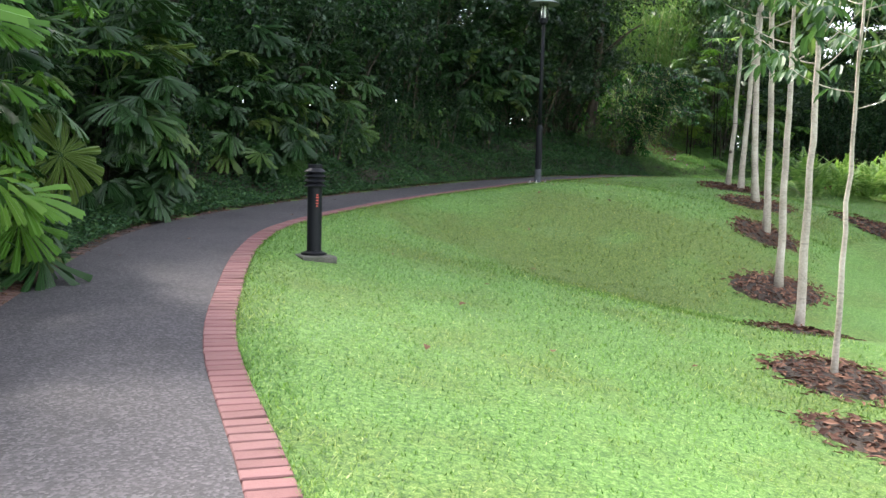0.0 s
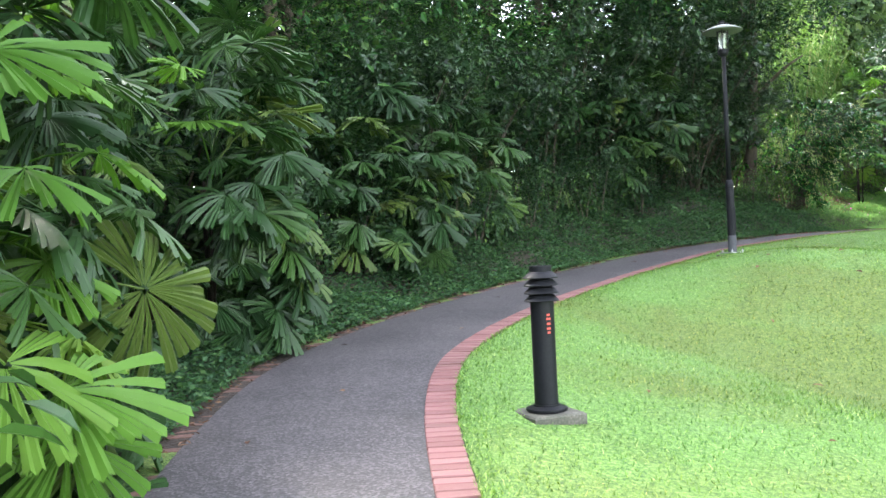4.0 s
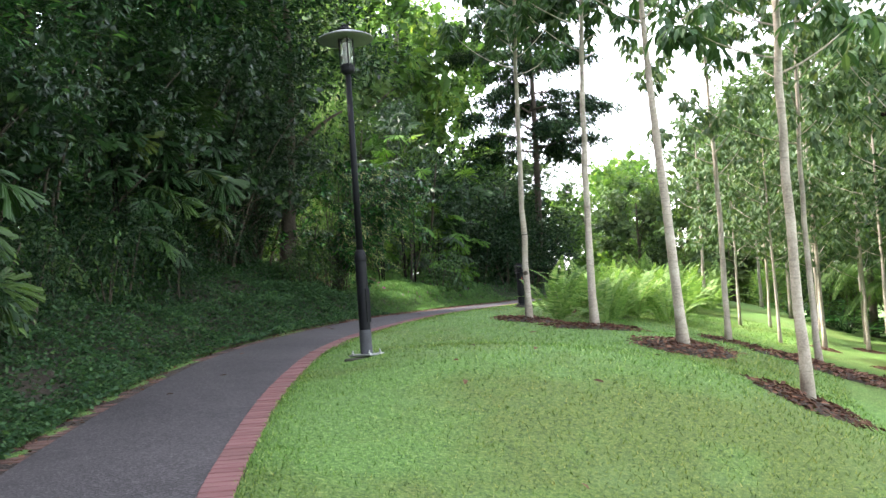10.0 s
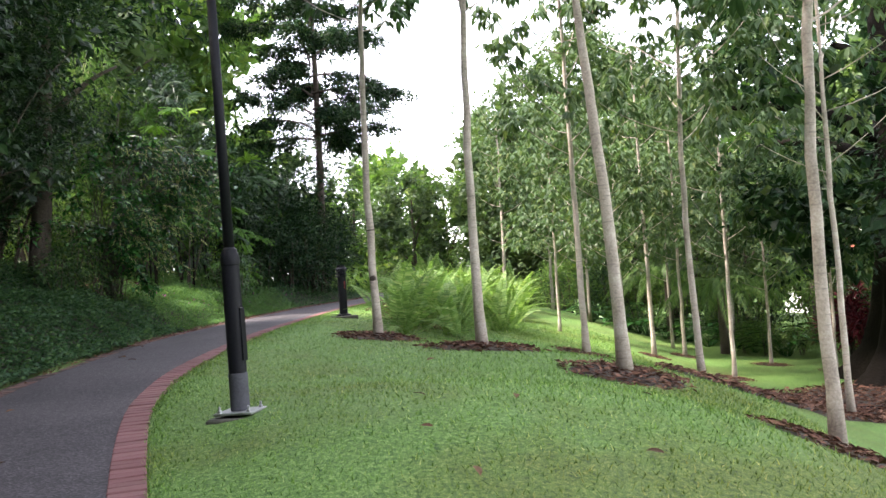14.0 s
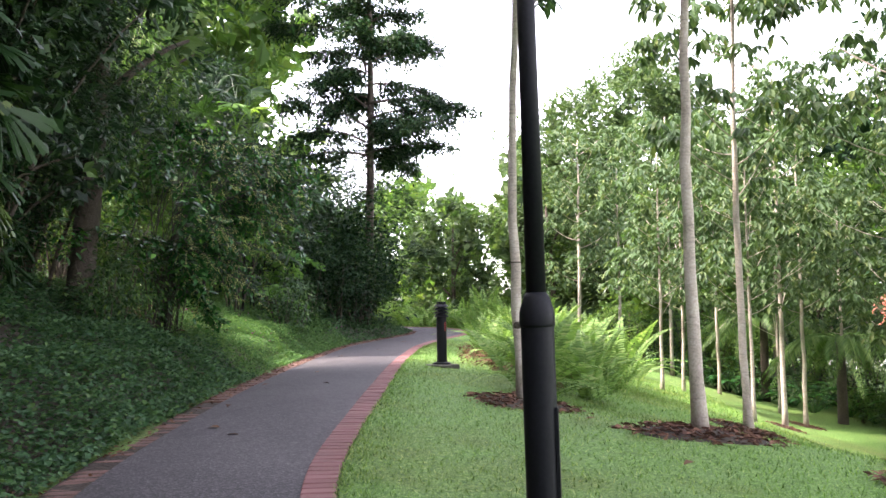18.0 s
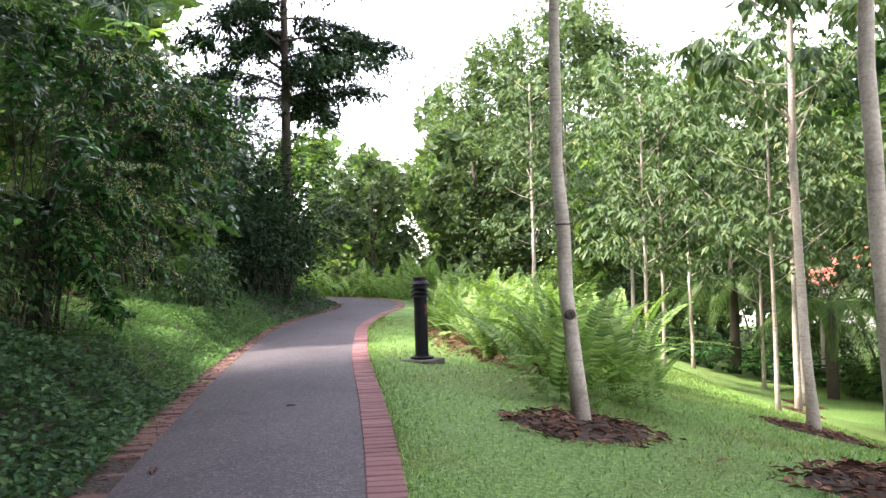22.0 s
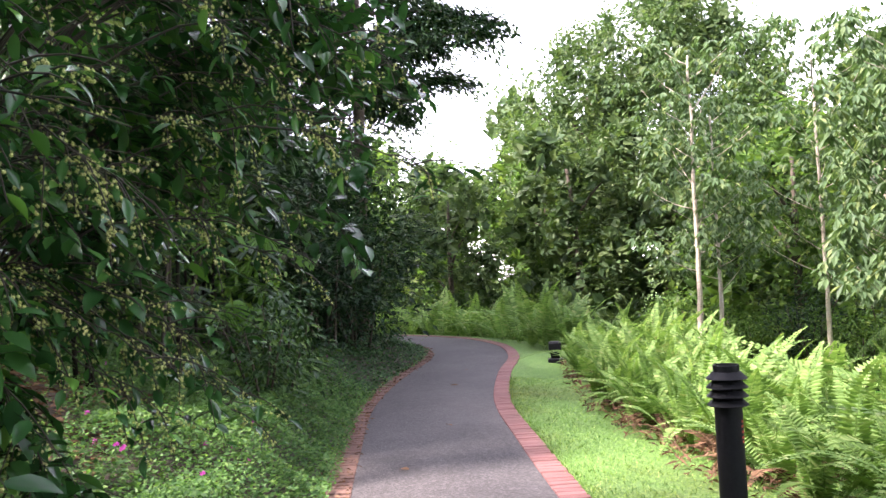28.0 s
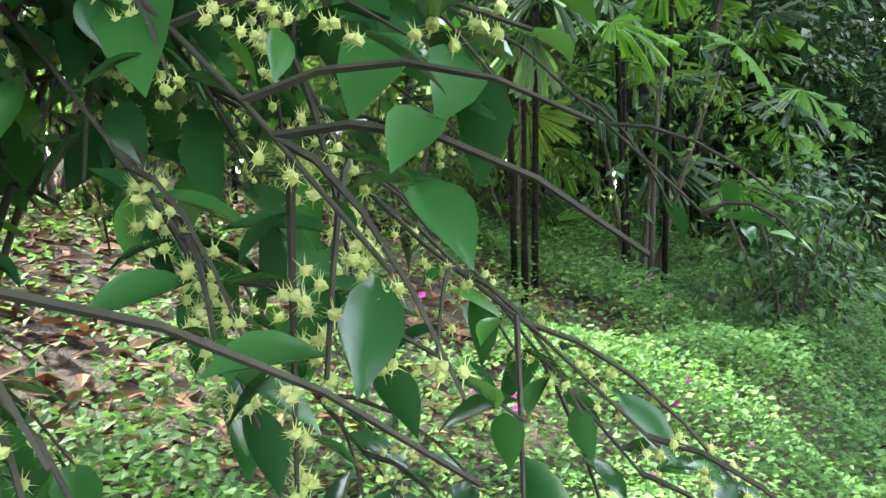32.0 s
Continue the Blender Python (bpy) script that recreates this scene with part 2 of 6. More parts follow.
m, n, l, p = material("lantern_glass")
p.inputs["Transmission Weight"].default_value, p.inputs["Roughness"].default_value, p.inputs["IOR"].default_value = 0.85, 0.12, 1.45
p.inputs["Base Color"].default_value = (0.85, 0.87, 0.85, 1)
M_GLASS = m


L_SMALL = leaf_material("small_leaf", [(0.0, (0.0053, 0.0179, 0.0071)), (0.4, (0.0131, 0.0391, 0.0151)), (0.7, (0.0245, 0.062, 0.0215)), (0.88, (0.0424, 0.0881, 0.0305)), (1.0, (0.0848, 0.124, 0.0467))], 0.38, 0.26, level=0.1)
# Brighter copy of small_leaf: light on the high crowns put into colour.
L_CANOPY_LIT = leaf_material("lit_canopy_leaf", [(0.0, (0.0136, 0.0464, 0.016)), (0.4, (0.0339, 0.1012, 0.0338)), (0.7, (0.0634, 0.1604, 0.0481)), (0.88, (0.1098, 0.2279, 0.0682)), (1.0, (0.2196, 0.321, 0.1043))], 0.42, 0.45, level=0.15)
L_FRESH = leaf_material("fresh_leaf", [(0.0, (0.0376, 0.0846, 0.0201)), (0.5, (0.0783, 0.1566, 0.0345)), (0.85, (0.1253, 0.213, 0.0438)), (1.0, (0.1942, 0.2631, 0.0626))], 0.45, 0.46)
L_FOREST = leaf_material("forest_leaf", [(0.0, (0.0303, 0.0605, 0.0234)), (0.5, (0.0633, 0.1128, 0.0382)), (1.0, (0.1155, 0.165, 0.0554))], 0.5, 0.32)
L_RUBBER = leaf_material("drooping_leaflet", [(0.0, (0.0425, 0.0826, 0.0347)), (0.5, (0.0732, 0.1275, 0.0545)), (0.85, (0.1039, 0.1606, 0.0695)), (1.0, (0.1606, 0.1984, 0.0645))], 0.42, 0.32)
# The row's darker copy of the leaflet: shade under its crowns put into colour.
L_ROW = leaf_material("shaded_leaflet", [(0.0, (0.0263, 0.06, 0.0248)), (0.5, (0.0488, 0.105, 0.0413)), (0.85, (0.075, 0.1425, 0.0578)), (1.0, (0.15, 0.2175, 0.0743))], 0.42, 0.3)
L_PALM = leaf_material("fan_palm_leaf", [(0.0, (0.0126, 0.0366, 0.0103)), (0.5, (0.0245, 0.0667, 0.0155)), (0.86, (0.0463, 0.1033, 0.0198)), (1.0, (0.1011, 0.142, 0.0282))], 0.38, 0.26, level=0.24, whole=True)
# Brighter palm leaf: sunlight put into the colour; yellowing fronds use it too.
L_PALM_LIT = leaf_material("sunlit_fan_palm_leaf", [(0.0, (0.06, 0.15, 0.02)), (0.7, (0.11, 0.23, 0.035)), (1.0, (0.18, 0.28, 0.05))], 0.4, 0.4, whole=True)
L_FERN = leaf_material("fern_leaf", [(0.0, (0.0846, 0.1628, 0.0431)), (0.5, (0.1592, 0.2742, 0.072)), (0.9, (0.2388, 0.3599, 0.1151)), (1.0, (0.3283, 0.377, 0.1727))], 0.55, 0.42)
L_DEAD = leaf_material("dead_leaf", [(0.0, (0.045, 0.0263, 0.015)), (0.5, (0.12, 0.0638, 0.0338)), (1.0, (0.24, 0.15, 0.09))], 0.8, 0.1, (1, 0.8, 0.5))
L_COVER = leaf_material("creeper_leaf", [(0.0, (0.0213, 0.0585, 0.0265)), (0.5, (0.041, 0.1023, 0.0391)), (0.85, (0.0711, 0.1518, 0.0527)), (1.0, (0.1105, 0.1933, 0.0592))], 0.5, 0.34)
# Brighter copy of the creeper leaf: the clearing's sunlight put into its colour.
L_COVER_LIT = leaf_material("sunlit_creeper_leaf", [(0.0, (0.0346, 0.0895, 0.0274)), (0.5, (0.0735, 0.1662, 0.0469)), (0.85, (0.1255, 0.2471, 0.0687)), (1.0, (0.1903, 0.3068, 0.0833))], 0.5, 0.4)
L_BROAD = leaf_material("broad_leaf", [(0.0, (0.0138, 0.0417, 0.0131)), (0.5, (0.0281, 0.0745, 0.0197)), (0.82, (0.0533, 0.1193, 0.0262)), (1.0, (0.1252, 0.2147, 0.0328))], 0.38, 0.28, level=0.22)
L_HANG = leaf_material("overhanging_leaf", [(0.0, (0.0078, 0.026, 0.01)), (0.5, (0.0182, 0.052, 0.0172)), (0.85, (0.0357, 0.0845, 0.0257)), (1.0, (0.0845, 0.1561, 0.0357))], 0.33, 0.26, level=0.45)
L_GLOSSY = leaf_material("glossy_leaf", [(0.0, (0.0153, 0.0609, 0.0181)), (0.5, (0.0284, 0.1034, 0.0264)), (0.9, (0.0492, 0.1581, 0.0329)), (1.0, (0.1423, 0.3405, 0.0576))], 0.2, 0.25, level=0.5)
L_BLADE = leaf_material("grass_blade", [(0.0, (0.0281, 0.0822, 0.0085)), (0.35, (0.0767, 0.1829, 0.0214)), (0.7, (0.1535, 0.2904, 0.043)), (0.9, (0.2557, 0.404, 0.0916)), (1.0, (0.5112, 0.6061, 0.2689))], 0.5, 0.35, level=0.3, patches=True)
L_RED = leaf_material("red_cordyline_leaf", [(0.0, (0.05, 0.012, 0.02)), (0.6, (0.14, 0.02, 0.035)), (1.0, (0.26, 0.06, 0.07))], 0.4, 0.25, (1.2, 0.5, 0.5))
L_BAMBOO = leaf_material("bamboo_leaf", [(0.0, (0.048, 0.1104, 0.027)), (0.5, (0.096, 0.184, 0.045)), (1.0, (0.168, 0.2576, 0.081))], 0.5, 0.35)
L_CHIP = leaf_material("bark_chip", [(0.0, (0.042, 0.022, 0.014)), (0.5, (0.115, 0.06, 0.038)), (1.0, (0.25, 0.14, 0.09))], 0.9, 0.0, (1, 1, 1))
L_PINK = leaf_material("pink_petal", [(0.0, (0.42, 0.05, 0.33)), (1.0, (0.62, 0.16, 0.5))], 0.6, 0.3, (1, 0.6, 1))
L_BLOSSOM = leaf_material("pale_yellow_blossom", [(0.0, (0.46, 0.52, 0.18)), (1.0, (0.64, 0.68, 0.32))], 0.7, 0.4, (1, 1, 0.7))

# ---- lie of the land: the path's middle line, its rise, the bank and the lawn ----
MIDDLE = [(1.1, -6), (0.0, -3), (-0.6, 0), (-1.3, 2.6), (-2.2, 5.2), (-2.65, 7.3), (-2.95, 9.3), (-3.0, 11), (-2.7, 12.6), (-2.1, 14.4), (-1.2, 16.3),
          (-0.2, 18.2), (0.95, 20.05), (1.75, 21.05), (2.72, 22.0), (4.45, 23.42), (6.1, 24.8), (7.56, 26.05), (9.06, 27.3), (10.75, 28.65), (13.1, 30.45), (15.8, 32.1),
          (18.4, 33.5), (20.6, 35.2), (22.2, 37.3), (22.9, 39.8), (22.7, 42.8), (21.6, 46.5), (19.6, 51)]
RISE_Y = [-20, -6, 0, 1.65, 3.5, 5.5, 7.5, 9.5, 11.4, 13.3, 15.2, 16.8, 18.5, 19.9, 21.4, 23, 24.4, 26, 30, 60]
RISE_Z = [-1.1, -0.35, 0, 0.11, 0.25, 0.35, 0.5, 0.61, 0.75, 0.85, 0.98, 1.1, 1.19, 1.3, 1.43, 1.55, 1.6, 1.58, 1.56, 1.56]


def spline(points, step):
    """A smooth line through the points, in even steps."""
    p = np.array(points, float)
    q = np.vstack([2 * p[0] - p[1], p, 2 * p[-1] - p[-2]])
    out = []
    for i in range(1, len(q) - 2):
        for u in np.linspace(0, 1, 24, endpoint=False):
            out.append(0.5 * (2 * q[i] + (q[i + 1] - q[i - 1]) * u + (2 * q[i - 1] - 5 * q[i] + 4 * q[i + 1] - q[i + 2]) * u * u + (3 * q[i] - q[i - 1] - 3 * q[i + 1] + q[i + 2]) * u ** 3))
    out = np.array(out + [q[-2]])
    run = np.r_[0, np.cumsum(np.hypot(*np.diff(out, axis=0).T))]
    s = np.arange(0, run[-1], step)
    return np.c_[np.interp(s, run, out[:, 0]), np.interp(s, run, out[:, 1])]


STEP = 0.2
LINE = spline(MIDDLE, STEP)
SIDE = np.gradient(LINE, axis=0)
SIDE = np.c_[SIDE[:, 1], -SIDE[:, 0]] / np.hypot(*SIDE.T)[:, None]
RISE = np.interp(LINE[:, 1], RISE_Y, RISE_Z)
RISE = np.convolve(np.pad(RISE, 8, mode="edge"), np.ones(17) / 17, "valid")
HALF = np.interp(np.arange(len(LINE)) * STEP, [0, 20, 30, 36, 45], [0.73, 0.72, 0.66, 0.7, 0.74])


def ramp(x, a, b):
    t = np.clip((x - a) / (b - a), 0, 1)
    return t * t * (3 - 2 * t)


def along(x, y):
    """For places x, y: the way along the path and the offset from its middle, to the right."""
    x, y = np.atleast_1d(x).astype(float), np.atleast_1d(y).astype(float)
    s, d = np.empty(len(x)), np.empty(len(x))
    for i in range(0, len(x), 20000):
        dx, dy = x[i:i + 20000, None] - LINE[None, :, 0], y[i:i + 20000, None] - LINE[None, :, 1]
        k = np.argmin(dx * dx + dy * dy, axis=1)
        n = np.arange(len(k))
        s[i:i + 20000] = k * STEP
        r = np.hypot(dx[n, k], dy[n, k])
        d[i:i + 20000] = r * np.sign(dx[n, k] * SIDE[k, 0] + dy[n, k] * SIDE[k, 1])
    return s, d


def raw_height(x, y):
    s, d = along(x, y)
    base = np.interp(s, np.arange(len(LINE)) * STEP, RISE)
    rim = np.where(s > 34, 1.1 + 0.6 * ramp(s, 34, 37), 1.1)
    right = -(0.16 + 0.06 * ramp(s, 33, 36)) * (np.clip(d, rim, 6) - rim) - 0.3 * (np.clip(d, 6, 9.3) - 6) - 0.07 * (np.clip(d, 9.3, 50) - 9.3)
    right = np.where(s < 17, np.maximum(right, -0.62 - 0.02 * np.clip(d, 5, 30)), right)
    hollow = -0.55 * np.exp(-((s - 20.9) / 1.5) ** 2) * ramp(d, 1.2, 4.2) * (1 - ramp(d, 6, 9))
    hump = 0.54 * np.exp(-((s - 26.2) / 2.1) ** 2) * ramp(d, 1.1, 2.6) * (1 - ramp(d, 4.8, 8))
    hump += 0.3 * np.exp(-((s - 30.8) / 2.6) ** 2) * ramp(d, 2.0, 4.0) * (1 - ramp(d, 6.2, 8.5))
    steep = np.interp(s, [0, 14, 19, 24, 32, 40, 48, 56], [0.06, 0.08, 0.2, 0.5, 0.55, 0.42, 0.3, 0.15])
    left = steep * (np.clip(-d, 1.15, 3.9) - 1.15) + 0.10 * (np.clip(-d, 3.9, 14) - 3.9)
    return base + np.where(d > 0, right + hollow + hump, left), s, d


GX, GY, GS = -34.0, -24.0, 0.25
NX, NY = 440, 400
_x, _y = np.meshgrid(GX + GS * np.arange(NX), GY + GS * np.arange(NY))
_z, _s, _d = raw_height(_x.ravel(), _y.ravel())
_z = _z.reshape(NY, NX)
_k = np.exp(-(np.arange(-9, 10) * GS / 0.75) ** 2 / 2)
_k /= _k.sum()
_b = np.array([np.convolve(np.pad(r, 9, mode="edge"), _k, "valid") for r in _z])
_b = np.array([np.convolve(np.pad(r, 9, mode="edge"), _k, "valid") for r in _b.T]).T
_w = ramp(np.abs(_d.reshape(NY, NX)), 1.0, 1.9)
HEIGHT = _z * (1 - _w) + _b * _w


def ground(x, y):
    """The ground's height at x, y (numbers or arrays)."""
    u, v = np.clip((np.asarray(x, float) - GX) / GS, 0, NX - 1.001), np.clip((np.asarray(y, float) - GY) / GS, 0, NY - 1.001)
    i, j = u.astype(int), v.astype(int)
    u, v = u - i, v - j
    return HEIGHT[j, i] * (1 - u) * (1 - v) + HEIGHT[j, i + 1] * u * (1 - v) + HEIGHT[j + 1, i] * (1 - u) * v + HEIGHT[j + 1, i + 1] * u * v


def by_path(s, d):
    """The place x, y, z beside the path: s along it, d to the right."""
    k = int(np.clip(s / STEP, 0, len(LINE) - 1))
    x, y = LINE[k] + SIDE[k] * d
    return x, y, float(ground(x, y))


# ---- mesh helpers ----
def mesh_of(name, verts, faces, mat=None, smooth=False):
    me = bpy.data.meshes.new(name)
    me.from_pydata(np.asarray(verts, float).tolist(), [], faces if isinstance(faces, list) else faces.tolist())
    if smooth:
        me.shade_smooth()
    if mat:
        me.materials.append(mat)
    return me


def part(name, me, parent, label="", m=None, kind=""):
    """Links a mesh as one part of a thing."""
    ob = new(name, me)
    ob.parent = parent
    if m is not None:
        ob.matrix_basis = m
    return tagged(ob, label, kind=kind)


def thing(name, m, label, category, group="", kind=""):
    ob = new(name)
    ob.empty_display_size = 0.2
    ob.matrix_basis = m
    return tagged(ob, label, category, group, kind)


class Geo:
    """Gathers vertices and faces for one mesh."""

    def __init__(self):
        self.v, self.f, self.n = [], [], 0

    def add(self, verts, faces):
        self.v.append(np.asarray(verts, float))
        self.f.extend([tuple(i + self.n for i in f) for f in faces])
        self.n += len(verts)
        return self

    def mesh(self, name, mat, smooth=False):
        return mesh_of(name, np.vstack(self.v), self.f, mat, smooth)


def unit(a):
    a = np.asarray(a, float)
    return a / np.maximum(np.linalg.norm(a, axis=-1, keepdims=True), 1e-9)


def tube(points, radii, sides=8, cap=True):
    """A round tapering tube along points."""
    p = np.asarray(points, float)
    t = unit(np.gradient(p, axis=0))
    side = unit(np.cross(t, (0.31, 0.95, 0.05) if abs(t[0, 2]) > 0.7 else (0, 0, 1)))
    up = np.cross(side, t)
    a = np.linspace(0, 2 * math.pi, sides, endpoint=False)
    r = np.asarray(radii, float)[:, None, None]
    v = p[:, None] + r * (np.cos(a)[None, :, None] * side[:, None] + np.sin(a)[None, :, None] * up[:, None])
    f = [(i * sides + j, i * sides + (j + 1) % sides, (i + 1) * sides + (j + 1) % sides, (i + 1) * sides + j) for i in range(len(p) - 1) for j in range(sides)]
    if cap:
        f += [tuple(range(sides))[::-1], tuple((len(p) - 1) * sides + j for j in range(sides))]
    return v.reshape(-1, 3), f


def lathe(profile, sides=24):
    a = np.linspace(0, 2 * math.pi, sides, endpoint=False)
    v = np.array([(r * math.cos(b), r * math.sin(b), z) for r, z in profile for b in a])
    f = [(i * sides + j, i * sides + (j + 1) % sides, (i + 1) * sides + (j + 1) % sides, (i + 1) * sides + j) for i in range(len(profile) - 1) for j in range(sides)]
    f += [tuple(range(sides))[::-1], tuple((len(profile) - 1) * sides + j for j in range(sides))]
    return v, f


def block(w, d, h, bevel=0.01, z=0.0):
    """A block with rounded top and bottom edges."""
    rows = [(bevel, 0), (0, bevel), (0, h - bevel), (bevel, h)]
    v = [(sx * (w / 2 - i), sy * (d / 2 - i), z + k) for i, k in rows for sx, sy in ((-1, -1), (1, -1), (1, 1), (-1, 1))]
    f = [(4 * r + j, 4 * r + (j + 1) % 4, 4 * r + 4 + (j + 1) % 4, 4 * r + 4 + j) for r in range(3) for j in range(4)]
    return np.array(v), f + [(3, 2, 1, 0), (12, 13, 14, 15)]


DIAMOND = (np.array([(0, 0, 0), (0.45, -0.5, 0.05), (1, 0, -0.1), (0.45, 0.5, 0.05)]), [(0, 1, 2, 3)])
OVAL = (np.array([(0, 0, 0), (0.28, -0.42, 0.06), (0.28, 0, 0.0), (0.28, 0.42, 0.06), (0.68, -0.4, 0.0), (0.68, 0, -0.05), (0.68, 0.4, 0.0), (1, 0, -0.18)]),
        [(0, 1, 2), (0, 2, 3), (1, 4, 5, 2), (2, 5, 6, 3), (4, 7, 5), (5, 7, 6)])
BLADE = (np.array([(0, -0.5, 0), (0, 0.5, 0), (1, 0, 0)]), [(0, 1, 2)])
LONG_OVAL = (np.array([(0, 0, 0), (0.12, -0.3, 0.03), (0.12, 0, 0), (0.12, 0.3, 0.03), (0.4, -0.5, 0.05), (0.4, 0, 0), (0.4, 0.5, 0.05), (0.72, -0.36, 0.0), (0.72, 0, -0.05), (0.72, 0.36, 0.0), (1, 0, -0.16)]),
             [(0, 1, 2), (0, 2, 3), (1, 4, 5, 2), (2, 5, 6, 3), (4, 7, 8, 5), (5, 8, 9, 6), (7, 10, 8), (8, 10, 9)])


def leaves(pos, way, face, length, width, shape=DIAMOND):
    """Many leaves at once: where each starts, the way it points, the way its upper side faces."""
    tv, tf = shape
    pos, a = np.asarray(pos, float), unit(way)
    face = np.asarray(face, float)
    nrm = unit(face - a * np.sum(face * a, axis=1, keepdims=True))
    b = np.cross(nrm, a)
    L, W = np.broadcast_to(length, len(pos))[:, None, None], np.broadcast_to(width, len(pos))[:, None, None]
    v = pos[:, None] + a[:, None] * tv[None, :, 0:1] * L + b[:, None] * tv[None, :, 1:2] * W + nrm[:, None] * tv[None, :, 2:3] * L
    k = len(tv)
    f = [tuple(int(j + i * k) for j in t) for i in range(len(pos)) for t in tf]
    return v.reshape(-1, 3), f


def ball(rng, count):
    return unit(rng.normal(size=(count, 3)))


FINE_OVAL = (np.array([(u, v * w, 0.2 * abs(v) * w - 0.2 * u * u) for u, w in ((0.06, 0.09), (0.2, 0.31), (0.38, 0.47), (0.56, 0.5), (0.74, 0.38), (0.88, 0.18)) for v in (-1, 0, 1)] + [(0, 0, 0), (1, 0, -0.21)]),
             [(3 * r + c, 3 * r + 3 + c, 3 * r + 4 + c, 3 * r + 1 + c) for r in range(5) for c in range(2)] + [(18, 0, 1), (18, 1, 2), (15, 19, 16), (16, 19, 17)])


def bent(start, end, sag, count=8, rng=None, wobble=0.0):
    t = np.linspace(0, 1, count)[:, None]
    p = np.array(start) * (1 - t) + np.array(end) * t + np.array(sag) * (4 * t * (1 - t))
    if rng is not None:
        p[1:-1] += rng.normal(0, wobble, (count - 2, 3))
    return p


def on_slope(x, y, turn=0.0, lift=0.0):
    """A pose at x, y that lies on the ground's slope."""
    e = 0.3
    z = float(ground(x, y))
    nrm = Vector((float(ground(x - e, y) - ground(x + e, y)), float(ground(x, y - e) - ground(x, y + e)), 2 * e)).normalized()
    return Matrix.Translation((x, y, z + lift)) @ nrm.to_track_quat("Z", "Y").to_matrix().to_4x4() @ pose(0, 0, 0, 0, 0, turn)


def standing(x, y, turn=0.0, scale=1.0, sink=0.0):
    return pose(x, y, float(ground(x, y)) - sink, 0, 0, turn) @ Matrix.Scale(scale, 4)


# ---- ground, path and edging ----
def axis_steps(lo, hi, fine, far):
    inner = np.arange(lo, hi + 1e-6, fine)
    out = np.cumsum(fine * 1.35 ** np.arange(1, 40))
    out = out[out < far]
    return np.r_[(lo - out)[::-1], inner, hi + out]


ax, ay = axis_steps(-9, 26, 0.35, 900), axis_steps(-6, 46, 0.35, 900)
mx, my = np.meshgrid(ax, ay)
gz = ground(mx.ravel(), my.ravel())
_, gd = along(mx.ravel(), my.ravel())
gz = gz - 0.022 * (np.abs(gd) < 0.9) - 0.06 * (gd <= -1.05)
nx, ny = len(ax), len(ay)
idx = np.arange(nx * ny).reshape(ny, nx)
quads = np.stack([idx[:-1, :-1], idx[:-1, 1:], idx[1:, 1:], idx[1:, :-1]], -1).reshape(-1, 4)
lawn = tagged(new("ground", mesh_of("ground", np.c_[mx.ravel(), my.ravel(), gz], quads, M_LAWN, True)), "sloping green lawn with a low grassy hump", "lawn", kind="structure")


def strip(name, offsets, mat, lifts, first=0, last=None, snap=True):
    """A ribbon that follows the path, at offsets from its middle (in metres, or functions of the place along it)."""
    ks = np.arange(first, last or len(LINE))
    v = []
    for k in ks:
        for o, h in zip(offsets, lifts):
            d = o(k) if callable(o) else o
            x, y = LINE[k] + SIDE[k] * d
            z = RISE[k] if abs(d) < 1.3 else float(ground(x, y))
            v.append((x, y, z + h))
    w = len(offsets)
    f = [(i * w + j, i * w + j + 1, (i + 1) * w + j + 1, (i + 1) * w + j) for i in range(len(ks) - 1) for j in range(w - 1)]
    return tagged(new(name, mesh_of(name, v, f, mat, True)), kind="structure")


fr = [-1, -0.5, 0, 0.5, 1]
path_ob = strip("path", [(lambda k, q=q: q * (HALF[k] + 0.01)) for q in fr], M_ASPHALT, [0, 0.012, 0.018, 0.012, 0])
tagged(path_ob, "worn grey asphalt footpath curving uphill", "footpath")
bank = strip("bank", [-1.0, -1.2, -1.5, -1.9, -2.4, -3, -3.6, -4.3, -5.2, -6.5, -8, -10, -13, -17], M_SOIL, [0.0] + [0.01] * 13)
tagged(bank, "dark soil bank rising beside the footpath", "bank")

# edging bricks, laid across the edge
BRICK_L, BRICK_W, BRICK_P = 0.215, 0.0925, 0.105
bv, bf = block(BRICK_L, BRICK_W, 0.07, 0.006, -0.06)
brick_meshes, old_brick_meshes = [], []
for i in range(5):
    rng = np.random.default_rng(40 + i)
    brick_meshes.append(mesh_of("brick", bv + rng.normal(0, 0.0011, bv.shape), bf, M_BRICK))
    old_brick_meshes.append(mesh_of("brick", bv + rng.normal(0, 0.002, bv.shape), bf, M_OLD_BRICK))


